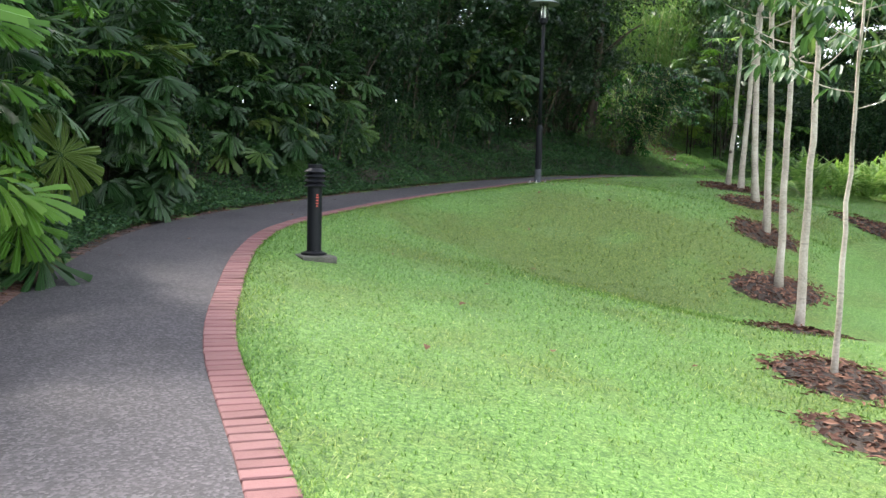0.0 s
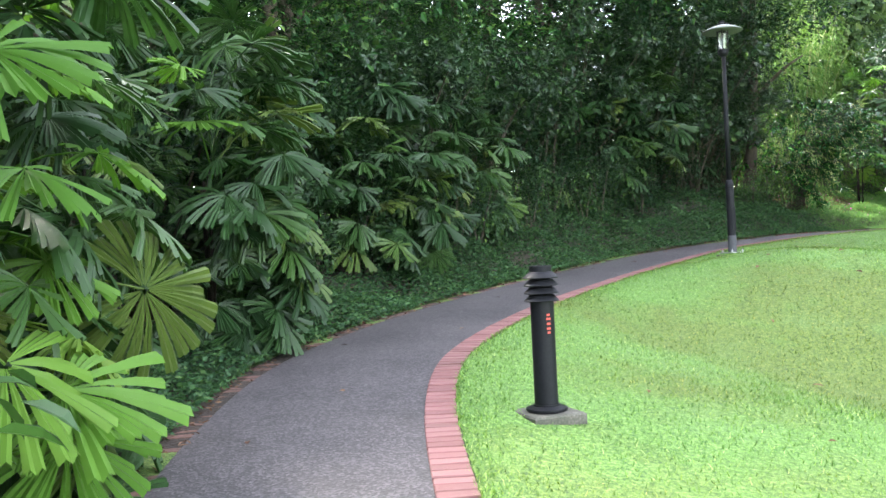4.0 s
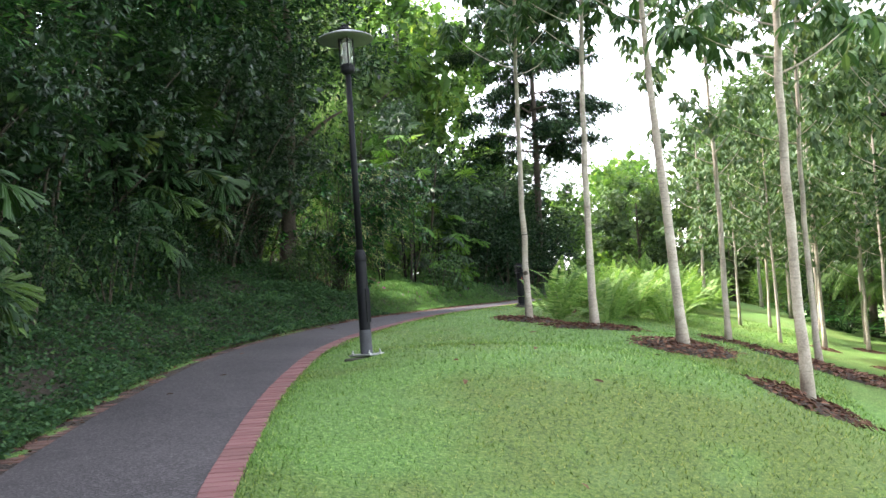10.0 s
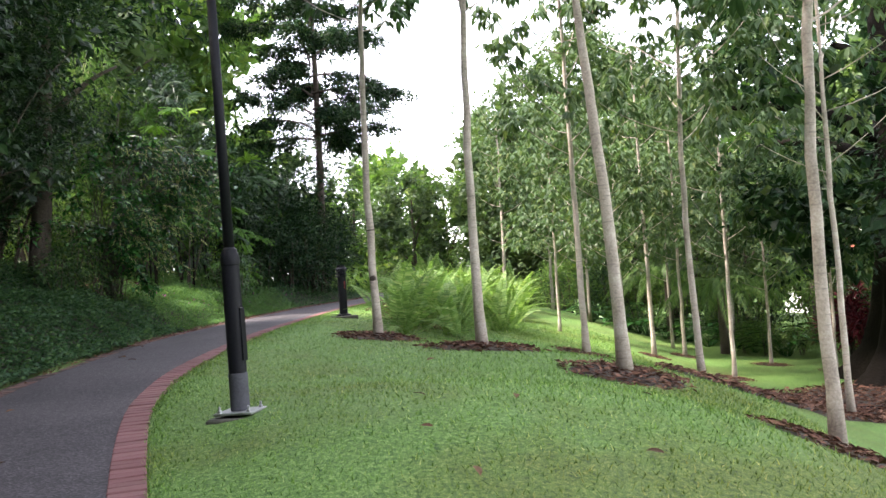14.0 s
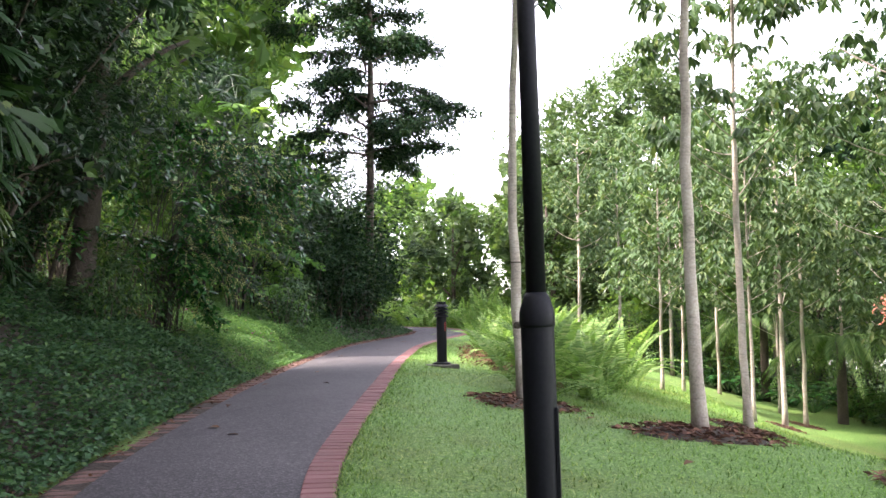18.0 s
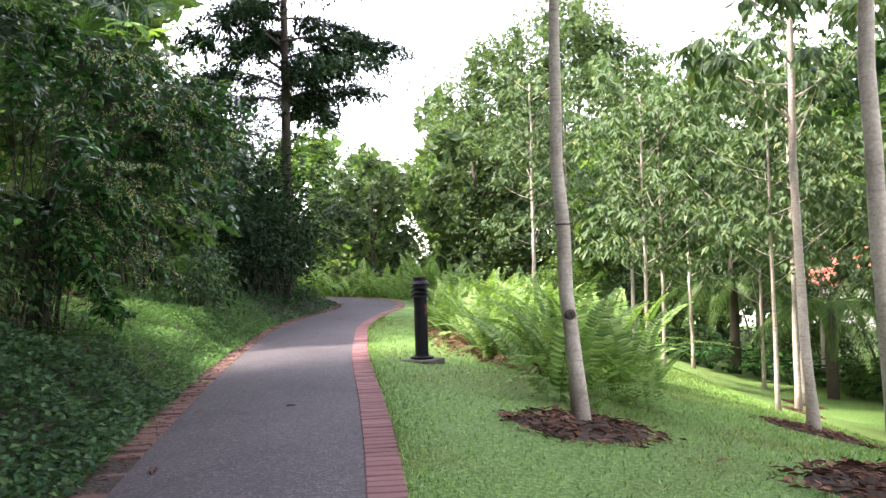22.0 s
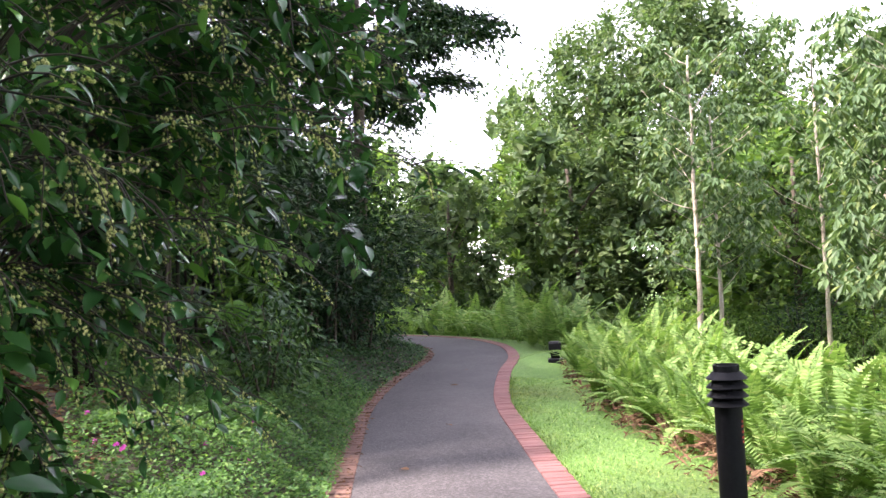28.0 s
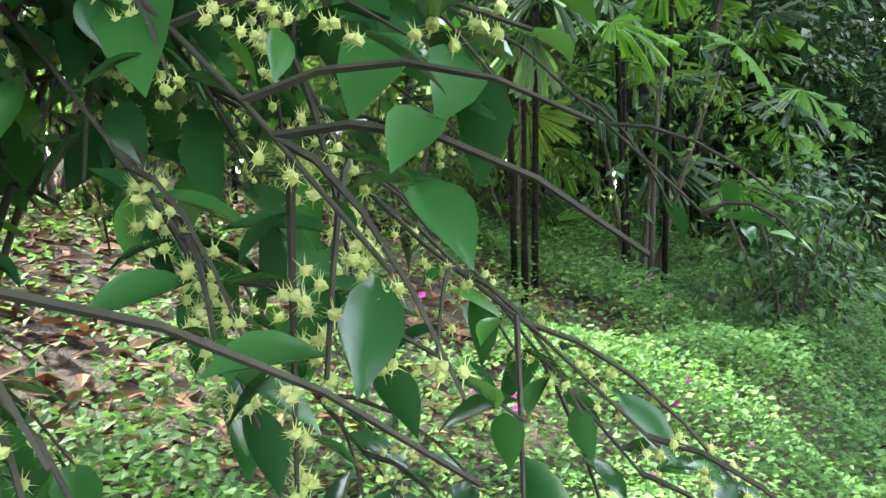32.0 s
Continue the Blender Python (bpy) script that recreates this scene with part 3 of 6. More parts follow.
def brick_edging(name, side, label, skip, first_part, sunk, meshes, mat):
    """A row of bricks along one edge: the nearest 300 as parts, the rest joined."""
    rng = np.random.default_rng(5 if side > 0 else 6)
    bed = strip(name, [(lambda k: side * (HALF[k] + (0.0 if side > 0 else 0.24))), (lambda k: side * (HALF[k] + (0.24 if side > 0 else 0.0)))], M_SOIL, [-0.012, -0.012])
    tagged(bed, label, "brick edging")
    off = (HALF + 0.012 + BRICK_L / 2) * side
    line = LINE + SIDE * off[:, None]
    run = np.r_[0, np.cumsum(np.hypot(*np.diff(line, axis=0).T))]
    rest, made = Geo(), 0
    for s in np.arange(0.2, run[-1] - 0.2, BRICK_P):
        x, y = np.interp(s, run, line[:, 0]), np.interp(s, run, line[:, 1])
        k = int(np.argmin((line[:, 0] - x) ** 2 + (line[:, 1] - y) ** 2))
        buried = side < 0 and 14.5 < k * STEP < 33
        if rng.random() < skip:
            continue
        slope = math.degrees(math.atan2(RISE[min(k + 3, len(RISE) - 1)] - RISE[max(k - 3, 0)], 6 * STEP))
        turn = math.degrees(math.atan2(SIDE[k, 1], SIDE[k, 0]))
        m = pose(x, y, np.interp(s, run, RISE) + rng.normal(0, 0.0015) - sunk * rng.random() - 0.016 * buried, 0, 0, turn + rng.normal(0, 0.4)) @ pose(0, 0, 0, slope + rng.normal(0, 0.25), rng.normal(0, 0.35), 0)
        if s > first_part and made < 300:
            part("brick", meshes[made % 5], bed, m=m)
            made += 1
        else:
            rest.add([(m @ Vector(v))[:] for v in bv], bf)
    part("far_bricks", rest.mesh("far_bricks", mat), bed, kind="stuff")


# ---- bollards and lamp post ----
def bollard(x, y, turn, label):
    ob = thing("bollard", on_slope(x, y, turn), label, "bollard", "path bollards")
    ob.matrix_basis = pose(x, y, float(ground(x, y)) - 0.02, 0, 0, turn) @ Matrix.Scale(1.055 if y > 20 else 1.072, 4)
    part("base_plate", mesh_of("base_plate", *block(0.36, 0.36, 0.135, 0.012, -0.08), M_MOSSY), ob, "mossy concrete base")
    part("flange", mesh_of("flange", *lathe([(0.125, 0.058), (0.13, 0.066), (0.13, 0.078), (0.085, 0.092), (0.085, 0.1)], 28), M_BLACK, False), ob)
    part("post", mesh_of("post", *lathe([(0.074, 0.09), (0.074, 0.095), (0.074, 0.3), (0.074, 0.55), (0.074, 0.742), (0.074, 0.747), (0.07, 0.75)], 28), M_BLACK, True), ob)
    part("core", mesh_of("core", *lathe([(0.058, 0.74), (0.058, 0.93)], 20), M_BLACK, True), ob)
    for i in range(4):
        z = 0.745 + 0.048 * i
        part("louvre", mesh_of("louvre", *lathe([(0.06, z), (0.108, z), (0.112, z + 0.004), (0.106, z + 0.01), (0.075, z + 0.04), (0.06, z + 0.042)], 32), M_BLACK), ob)
    part("cap", mesh_of("cap", *lathe([(0.07, 0.93), (0.071, 0.962), (0.068, 0.968), (0.062, 0.967), (0.058, 0.952), (0.02, 0.95)], 28), M_BLACK), ob)
    # a worn red stencil down the post
    for z, w in ((0.6, 0.026), (0.63, 0.03), (0.655, 0.022), (0.57, 0.028), (0.545, 0.02)):
        a = [(0.0755 * math.cos(q), 0.0755 * math.sin(q), z + h) for h in (0, 0.014) for q in np.linspace(-w / 0.15, w / 0.15, 4)]
        part("stencil_mark", mesh_of("stencil_mark", a, [(0, 1, 5, 4), (1, 2, 6, 5), (2, 3, 7, 6)], M_RED), ob, "faded red stencil mark")
    return ob


bollard(-1.40, 9.43, -62, "black metal louvred bollard on a mossy concrete base")
bollard(9.37, 25.56, -95, "black metal louvred bollard beside the ferns")


def street_lamp(x, y, turn):
    ob = thing("street_lamp", pose(x, y, float(ground(x, y)) - 0.05, 0, 0, 0) @ pose(0, 0, 0, -0.75, -0.85, turn), "black street lamp with a wide grey hat and glass lantern", "street lamp")
    part("plinth", mesh_of("plinth", *block(0.4, 0.36, 0.14, 0.012, -0.1), M_MOSSY), ob, "weathered concrete plinth")
    part("base_plate", mesh_of("base_plate", *block(0.3, 0.3, 0.02, 0.004, 0.06), M_STEEL), ob, "steel base plate")
    for sx in (-1, 1):
        for sy in (-1, 1):
            part("bolt", mesh_of("bolt", lathe([(0.018, 0.08), (0.018, 0.096), (0.009, 0.098), (0.009, 0.125)], 6)[0] + np.array([sx * 0.115, sy * 0.115, 0]), lathe([(0.018, 0.08), (0.018, 0.096), (0.009, 0.098), (0.009, 0.125)], 6)[1], M_STEEL), ob)
    part("footing_band", mesh_of("footing_band", *lathe([(0.072, 0.08), (0.072, 0.085), (0.072, 0.3), (0.072, 0.355), (0.0705, 0.36)], 28), M_GREY_PAINT, True), ob, "worn grey band")
    part("lower_shaft", mesh_of("lower_shaft", *lathe([(0.068, 0.08), (0.068, 0.085), (0.068, 0.7), (0.068, 1.175), (0.068, 1.18)], 28), M_BLACK, True), ob)
    part("door_cover", mesh_of("door_cover", *[block(0.012, 0.075, 0.4, 0.004, 0.45)[0] + np.array([0.066, 0, 0]), block(0.012, 0.075, 0.4, 0.004, 0.45)[1]], M_BLACK), ob)
    part("shoulder", mesh_of("shoulder", *lathe([(0.07, 1.17), (0.073, 1.18), (0.072, 1.23), (0.055, 1.29), (0.041, 1.31)], 28), M_BLACK, True), ob)
    part("upper_shaft", mesh_of("upper_shaft", *lathe([(0.041, 1.28), (0.038, 2.4), (0.035, 3.45)], 24), M_BLACK, True), ob)
    part("collar", mesh_of("collar", *lathe([(0.042, 3.42), (0.075, 3.45), (0.085, 3.47), (0.085, 3.53), (0.07, 3.55)], 24), M_BLACK), ob)
    part("lantern", mesh_of("lantern", *lathe([(0.068, 3.55), (0.078, 3.85)], 24), M_GLASS, True), ob, "ribbed clear glass lantern")
    part("lamp_tube", mesh_of("lamp_tube", *lathe([(0.025, 3.56), (0.03, 3.6), (0.03, 3.78), (0.02, 3.8)], 12), M_WHITE, True), ob)
    for i in range(4):
        a = radians(45 + 90 * i)
        part("strut", mesh_of("strut", *tube([(0.085 * math.cos(a), 0.085 * math.sin(a), z) for z in (3.5, 3.87)], [0.008, 0.008], 6), M_BLACK), ob)
    part("hat", mesh_of("hat", *lathe([(0.1, 3.868), (0.33, 3.85), (0.335, 3.855), (0.33, 3.866), (0.2, 3.92), (0.1, 3.955)], 36), M_LAMP_HAT, True), ob, "wide grey metal hat")
    part("finial", mesh_of("finial", *lathe([(0.1, 3.95), (0.11, 3.96), (0.11, 3.975), (0.05, 4.0), (0.05, 4.03)], 24), M_BLACK), ob)
    return ob


street_lamp(1.995, 18.785, -60)


# ---- mulch rings and planted trees ----
def chips(rng, count, rx, ry, hump):
    a, r = rng.uniform(0, 6.283, count), np.sqrt(rng.random(count)) * (1 + 0.12 * np.sin(np.arange(count)))
    x, y = rx * r * np.cos(a), ry * r * np.sin(a)
    z = hump * np.clip(1 - r * r, 0, 1) + rng.uniform(0.0, 0.02, count)
    ang = rng.uniform(0, 6.283, count)
    way = np.c_[np.cos(ang), np.sin(ang), rng.normal(0, 0.25, count)]
    face = np.c_[rng.normal(0, 0.4, (count, 2)), np.ones(count)]
    ln = rng.uniform(0.05, 0.13, count)
    return leaves(np.c_[x, y, z], way, face, ln, ln * rng.uniform(0.25, 0.5, count), DIAMOND)


def mound_mesh(rx, ry, hump, seed):
    rng = np.random.default_rng(seed)
    rings, n = [1.0, 0.8, 0.5, 0.2], 28
    edge = 1 + 0.1 * np.convolve(np.r_[rng.normal(0, 1, n)] , np.ones(3) / 3, "same")
    v = [(rx * r * edge[j] * math.cos(6.283 * j / n), ry * r * edge[j] * math.sin(6.283 * j / n), hump * (1 - r * r) - (0.03 if r == 1 else 0)) for r in rings for j in range(n)]
    f = [(i * n + j, i * n + (j + 1) % n, (i + 1) * n + (j + 1) % n, (i + 1) * n + j) for i in range(3) for j in range(n)] + [tuple(3 * n + j for j in range(n))]
    return mesh_of("mound", v, f, M_SOIL, True)


mulch_proto = [(mound_mesh(0.75, 0.6, 0.05, 70 + i), mesh_of("bark_mulch", *chips(np.random.default_rng(80 + i), 620, 0.82, 0.66, 0.06), L_CHIP)) for i in range(3)]


def mulch(x, y, turn, size, i=0):
    ob = thing("mulch_ring", on_slope(x, y, turn) @ Matrix.Scale(size, 4), "ring of brown bark mulch round a young tree", "mulch bed", "mulch rings")
    part("mound", mulch_proto[i % 3][0], ob)
    part("bark_mulch", mulch_proto[i % 3][1], ob, kind="stuff")


def hanging_crown(seed, line, girth, low, high, limbs, reach, per, length, mat, shape):
    """Limbs that rise from a slim trunk and end in whorls of drooping leaflets; gives the limbs' tubes and the leaves."""
    rng = np.random.default_rng(seed)
    along_trunk = np.linspace(0, 1, len(line))
    tubes, pos, way, face, ln = [], [], [], [], []
    for i in range(limbs):
        k = low + (high - low) * (i + rng.random() * 0.8) / limbs
        at = np.array([np.interp(k, along_trunk, line[:, j]) for j in range(3)])
        a = i * 2.4 + rng.uniform(-0.5, 0.5)
        far = reach * rng.uniform(0.55, 1.1) * (1.0 - 0.45 * max(0, (k - low) / (1.001 - low) - 0.4))
        tip = at + np.array([math.cos(a) * far, math.sin(a) * far, far * rng.uniform(0.4, 0.95)])
        rod = bent(at, tip, (rng.normal(0, 0.03) * far, rng.normal(0, 0.03) * far, -0.08 * far), 6)
        tubes.append(tube(rod, np.linspace(girth * 0.17, girth * 0.05, 6), 5))
        for q in range(per):
            u = (0.45, 0.72, 1.0, 1.0)[q % 4]
            swing = np.array([math.cos(7.3 * i + 2.1 * (q % 4)), math.sin(7.3 * i + 2.1 * (q % 4)), 0.2]) * 0.34 * (q % 4 != 2)
            hub = at * (1 - u) + tip * u + swing + rng.normal(0, 0.11, 3)
            turn = rng.uniform(0, 6.28)
            for w in range(3):
                # three leaflets hang from one stalk
                for c in range(2):
                    b = turn + 2.1 * w + 0.5 * c
                    pos.append(hub + np.array([math.cos(b), math.sin(b), 0.1]) * 0.05)
                    way.append((math.cos(b), math.sin(b), -0.35 - 0.9 * rng.random()))
                    face.append((0.5 * math.cos(b), 0.5 * math.sin(b), 1 + 0.3 * rng.normal()))
                    ln.append(length * rng.uniform(0.65, 1.2))
    ln = np.array(ln)
    return tubes, mesh_of("crown", *leaves(pos, way, face, ln, ln * 0.4, shape), mat)


def young_tree(x, y, height, girth, lean, bow, seed, low=0.5, ring=1.0, reach=1.2, limbs=14, per=12, length=0.19, mat=None):
    """A slim planted tree: a pale leaning trunk, thin limbs and an open crown of drooping leaflets."""
    rng = np.random.default_rng(seed)
    ob = thing("young_tree", standing(x, y, 0), "slim young tree with a pale smooth trunk and high drooping leaves", "tree", "planted young trees")
    h = np.linspace(0, height, 16)
    line = np.c_[lean[0] * h + bow[0] * h * h, lean[1] * h + bow[1] * h * h, h]
    line[1:, :2] += rng.normal(0, 0.008, (15, 2))
    line[0, 2] = -0.1
    rad = 0.86 * girth * np.linspace(1, 0.3, 16) * (1 + rng.normal(0, 0.03, 16))
    rad[0] *= 1.35
    part("trunk", mesh_of("trunk", *tube(line, rad, 10), M_BARK_PALE, True), ob)
    tubes, crown = hanging_crown(seed, line, girth, low, 0.99, limbs, reach, per, length, mat or L_RUBBER, OVAL if seed < 543 else DIAMOND)
    for v, f in tubes:
        part("limb", mesh_of("limb", v, f, M_BARK_PALE, True), ob)
    part("crown", crown, ob)
    if seed == 500:
        # a tie mark round the trunk and a knot where a limb was lost
        for z, r, mat, name in ((3.0, 0.004, M_BARK_DARK, "tie_mark"), (2.26, 0.012, M_BARK_DARK, "knot")):
            k = z - float(ground(x, y))
            at = np.array([np.interp(k, line[:, 2], line[:, j]) for j in range(3)])
            w = np.interp(k, line[:, 2], rad)
            if name == "tie_mark":
                v, f = lathe([(w * 0.99, -0.008), (w + r, -0.005), (w + r, 0.005), (w * 0.99, 0.008)], 16)
            else:
                v, f = lathe([(0.045, -0.02), (0.05, 0.0), (0.036, w * 0.42), (0.014, w * 0.4)], 12)
                v = np.array([Matrix.Rotation(radians(215), 3, "Z") @ (Matrix.Rotation(radians(90), 3, "Y") @ Vector(q + np.array([0, 0, w * 0.75]))) for q in v])
            part(name, mesh_of(name, np.asarray(v) + at, f, mat, True), ob, "dark scar on the trunk")
    if ring:
        mulch(x, y, math.degrees(rng.uniform(0, 6.28)), ring, seed)
    return ob


ROW = [(7.31, 22.60, 8.0, 0.075, (0.13, 0.18), (-0.0183, -0.0322)), (6.87, 20.28, 7.8, 0.078, (0.058, 0.083), (0.0, -0.0113)), (6.41, 17.98, 7.8, 0.085, (-0.08, 0.005), (0.0197, 0.0148)),
       (5.80, 15.66, 7.6, 0.075, (0.017, 0.055), (-0.0141, -0.0199)), (5.05, 13.0, 5.6, 0.07, (0.0, 0.0), (0, 0)), (4.35, 10.5, 5.0, 0.065, (0.01, 0.0), (0, 0)), (3.6, 7.85, 4.0, 0.035, (0.02, 0.01), (0, 0)), (3.3, 6.0, 4.6, 0.06, (0.02, 0.0), (0, 0))]
for i, (x, y, h, g, lean, bow) in enumerate(ROW):
    young_tree(x, y, h, g, lean, bow, 500 + i, (0.58, 0.56, 0.56, 0.47)[i] if i < 4 else 0.6, 1.0, 1.7 if i < 4 else 1.0, 24 if i < 4 else 10, 20 if i < 4 else 8, 0.23 if i < 4 else 0.19, L_ROW)
SECOND = [(11.6, 21.65, 8.0, 0.075, (0.15, 0.104), (-0.0248, -0.0161), 0.42), (11.1, 19.24, 7.8, 0.072, (0.046, 0.09), (-0.0037, -0.0143), 0.48), (10.7, 16.95, 7.6, 0.06, (0.02, 0.03), (-0.003, -0.004), 0.4),
          (16.3, 22.75, 7.2, 0.065, (-0.01, 0.0), (0, 0), 0.3), (18.6, 23.1, 6.8, 0.06, (0.0, 0.0), (0, 0), 0.3), (15.1, 20.4, 6.8, 0.055, (0.02, 0.0), (0, 0), 0.32), (18.9, 21.05, 4.6, 0.05, (0.0, 0.0), (0, 0), 0.35),
          (18.7, 19.5, 5.4, 0.05, (0.0, 0.0), (0, 0), 0.35), (16.5, 25.4, 6.4, 0.05, (0.01, 0.0), (0, 0), 0.3), (18.0, 25.6, 6.8, 0.05, (0.01, 0.0), (0, 0), 0.28), (20.2, 24.2, 6.6, 0.05, (0.0, 0.0), (0, 0), 0.3),
          (14.6, 22.7, 6.2, 0.045, (-0.02, 0.0), (0, 0), 0.36), (20.5, 25.8, 7.0, 0.055, (0.0, 0.01), (0, 0), 0.28), (19.6, 29.3, 7.4, 0.07, (0.02, 0.0), (0, 0), 0.3), (21.6, 27.6, 7.2, 0.06, (0.0, 0.0), (0, 0), 0.28),
          (23.5, 30.2, 7.6, 0.07, (0.0, 0.0), (0, 0), 0.3), (22.5, 23.4, 7.0, 0.06, (0, 0), (0, 0), 0.3)]
for i, (x, y, h, g, lean, bow, low) in enumerate(SECOND):
    h *= 0.8 if i > 7 and i != 14 else 1.0
    young_tree(x, y, h, g, lean, bow, 540 + i, low, 0.8 if i < 3 else 0.55 if i < 8 else 0, 1.6 if i < 3 else 1.3, 20, 20 if i < 3 else 25, 0.21 if i < 3 else 0.175)

# ---- woodland ----
def lobed(name, seed, lobes, density, per, length, mat, droop=0.3, aspect=0.45, shape=DIAMOND, filler=0.17, spread=0.16, deep=0.6, thick=50):
    """Foliage over many lobes: leaf sprays on the outside, coarse filler leaves added within to block light."""
    rng = np.random.default_rng(seed)
    pos, way, face, ln = [], [], [], []
    for cx, cy, cz, r in lobes:
        c = np.array([cx, cy, cz])
        n = max(4, int(density * r * r))
        out = ball(rng, n)
        out[:, 2] = np.where(out[:, 2] < -0.5, -out[:, 2], out[:, 2])
        hub = c + out * r * rng.uniform(0.72, 1.08, n)[:, None]
        hub, o = np.repeat(hub, per, 0), np.repeat(out, per, 0)
        off = rng.normal(size=hub.shape) * spread * np.array([1, 1, 0.6])
        pos.append(hub + off)
        way.append(unit(off) * 0.9 + o * 0.6 + ball(rng, len(hub)) * 0.4 - np.array([0, 0, droop]))
        face.append(o * 0.45 + np.array([0, 0, 0.9]) + ball(rng, len(hub)) * 0.5)
        ln.append(length * rng.uniform(0.6, 1.25, len(hub)))
        m = int(12 + thick * r * r)
        out = ball(rng, m)
        pos.append(c + out * r * rng.uniform(0.05, deep, m)[:, None])
        way.append(ball(rng, m))
        face.append(ball(rng, m) + out)
        ln.append(np.full(m, filler * r))
    pos, way, face, ln = np.vstack(pos), np.vstack(way), np.vstack(face), np.concatenate(ln)
    wd = np.where(ln > length * 1.3, ln * 0.7, ln * aspect)
    return mesh_of(name, *leaves(pos, way, face, ln, wd, shape), mat)


def lobes_of(seed, count, width, low, high, r0, r1, taper=0.4):
    rng = np.random.default_rng(seed)
    out = []
    for i in range(count):
        u = (i + rng.random()) / count
        a = i * 2.4 + rng.uniform(-0.5, 0.5)
        w = width * (1 - taper * abs(u - 0.45)) * rng.uniform(0.35, 1.0)
        out.append((w * math.cos(a), w * math.sin(a), low + (high - low) * u, rng.uniform(r0, r1)))
    return out


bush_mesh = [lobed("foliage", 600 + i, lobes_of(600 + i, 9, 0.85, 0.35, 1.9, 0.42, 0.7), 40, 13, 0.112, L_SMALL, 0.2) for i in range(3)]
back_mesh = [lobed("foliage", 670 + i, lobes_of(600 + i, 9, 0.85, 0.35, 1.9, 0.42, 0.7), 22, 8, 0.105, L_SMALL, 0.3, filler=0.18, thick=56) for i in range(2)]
# The back shrubs for the clearing: its sunlight put into a brighter leaf colour.
lit_back_mesh = [lobed("foliage", 675 + i, lobes_of(620 + i, 8, 0.85, 0.4, 1.8, 0.45, 0.7), 32, 9, 0.09, L_FRESH, 0.5, 0.4, filler=0.16, thick=70) for i in range(2)]
fresh_mesh = [lobed("foliage", 620 + i, lobes_of(620 + i, 8, 0.85, 0.4, 1.8, 0.45, 0.7), 44, 14, 0.14, L_FRESH, 0.5, 0.36) for i in range(3)]
glossy_mesh = [lobed("foliage", 630 + i, lobes_of(630 + i, 7, 0.6, 0.35, 1.7, 0.4, 0.6), 46, 9, 0.14, L_BROAD, 0.6, 0.46, OVAL) for i in range(2)]
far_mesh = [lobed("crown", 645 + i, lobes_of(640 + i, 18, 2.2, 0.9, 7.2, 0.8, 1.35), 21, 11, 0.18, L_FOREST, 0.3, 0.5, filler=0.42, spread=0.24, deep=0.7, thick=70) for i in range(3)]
far_bright = [lobed("crown", 665 + i, lobes_of(660 + i, 18, 2.1, 0.9, 7.2, 0.8, 1.3), 21, 11, 0.19, L_FRESH, 0.5, 0.46, filler=0.42, spread=0.24, deep=0.7, thick=70) for i in range(3)]
# Same lobes, two leaf tones: woodland shade and crown light put into colour.
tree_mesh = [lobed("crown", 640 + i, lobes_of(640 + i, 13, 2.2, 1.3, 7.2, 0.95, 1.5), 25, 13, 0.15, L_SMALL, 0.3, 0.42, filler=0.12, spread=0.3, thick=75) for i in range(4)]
lit_crown_mesh = [lobed("crown", 680 + i, lobes_of(640 + i, 13, 2.3, 1.3, 7.2, 0.85, 1.4), 26, 12, 0.165, L_CANOPY_LIT, 0.5, 0.42, filler=0.13, spread=0.28, thick=110) for i in range(3)]
bright_mesh = [lobed("crown", 660 + i, lobes_of(660 + i, 13, 2.1, 1.2, 7.2, 0.9, 1.4), 26, 11, 0.27, L_FRESH, 0.5, 0.38, spread=0.32) for i in range(3)]
stem_mesh = [Geo().add(*tube(bent((0, 0, -0.2), (0.35 + 0.2 * i, 0.1, 1.5 + 0.15 * i), (0, 0, 0.12), 6), np.linspace(0.03, 0.01, 6), 6)).mesh("stem", M_BARK_DARK, True) for i in range(3)]
trunk_mesh = [Geo().add(*tube(bent((0, 0, -0.5), (0.3 - 0.3 * i, 0.2, 6.2), (0.15, -0.1, 0), 9), np.linspace(0.17, 0.05, 9), 9)).mesh("trunk", M_BARK_DARK, True) for i in range(2)]
limb_mesh = [Geo().add(*tube(bent((0, 0, 0), (1.3, 0.1, 1.2), (0, 0, 0.15), 6), np.linspace(0.07, 0.02, 6), 6)).mesh("limb", M_BARK_DARK, True) for i in range(1)]
BUSH_KIND = {"dark": (bush_mesh, "dense dark green small-leaved shrub on the bank"), "fresh": (fresh_mesh, "fresh green shrub with long leaves"), "glossy": (glossy_mesh, "glossy broad-leaved shrub beside the footpath"),
             "back": (back_mesh, "tall dark shrub deep in the woodland"), "lit": (lit_back_mesh, "sunlit bright green shrub in a woodland clearing")}


def bush(x, y, size, seed, kind="dark", tall=1.0):
    rng = np.random.default_rng(seed)
    meshes, label = BUSH_KIND[kind]
    ob = thing("shrub", standing(x, y, rng.uniform(0, 360), size), label, "shrub", "bank shrubs")
    for i in range(4):
        part("stem", stem_mesh[i % 3], ob, m=pose(0.05 * i, 0, 0, 0, 0, 90 * i + rng.uniform(0, 60)))
    part("foliage", meshes[seed % len(meshes)], ob, "", pose(0, 0, 0, 0, 0, rng.uniform(0, 360)) @ Matrix.Diagonal((1, 1, tall, 1)))
    return ob


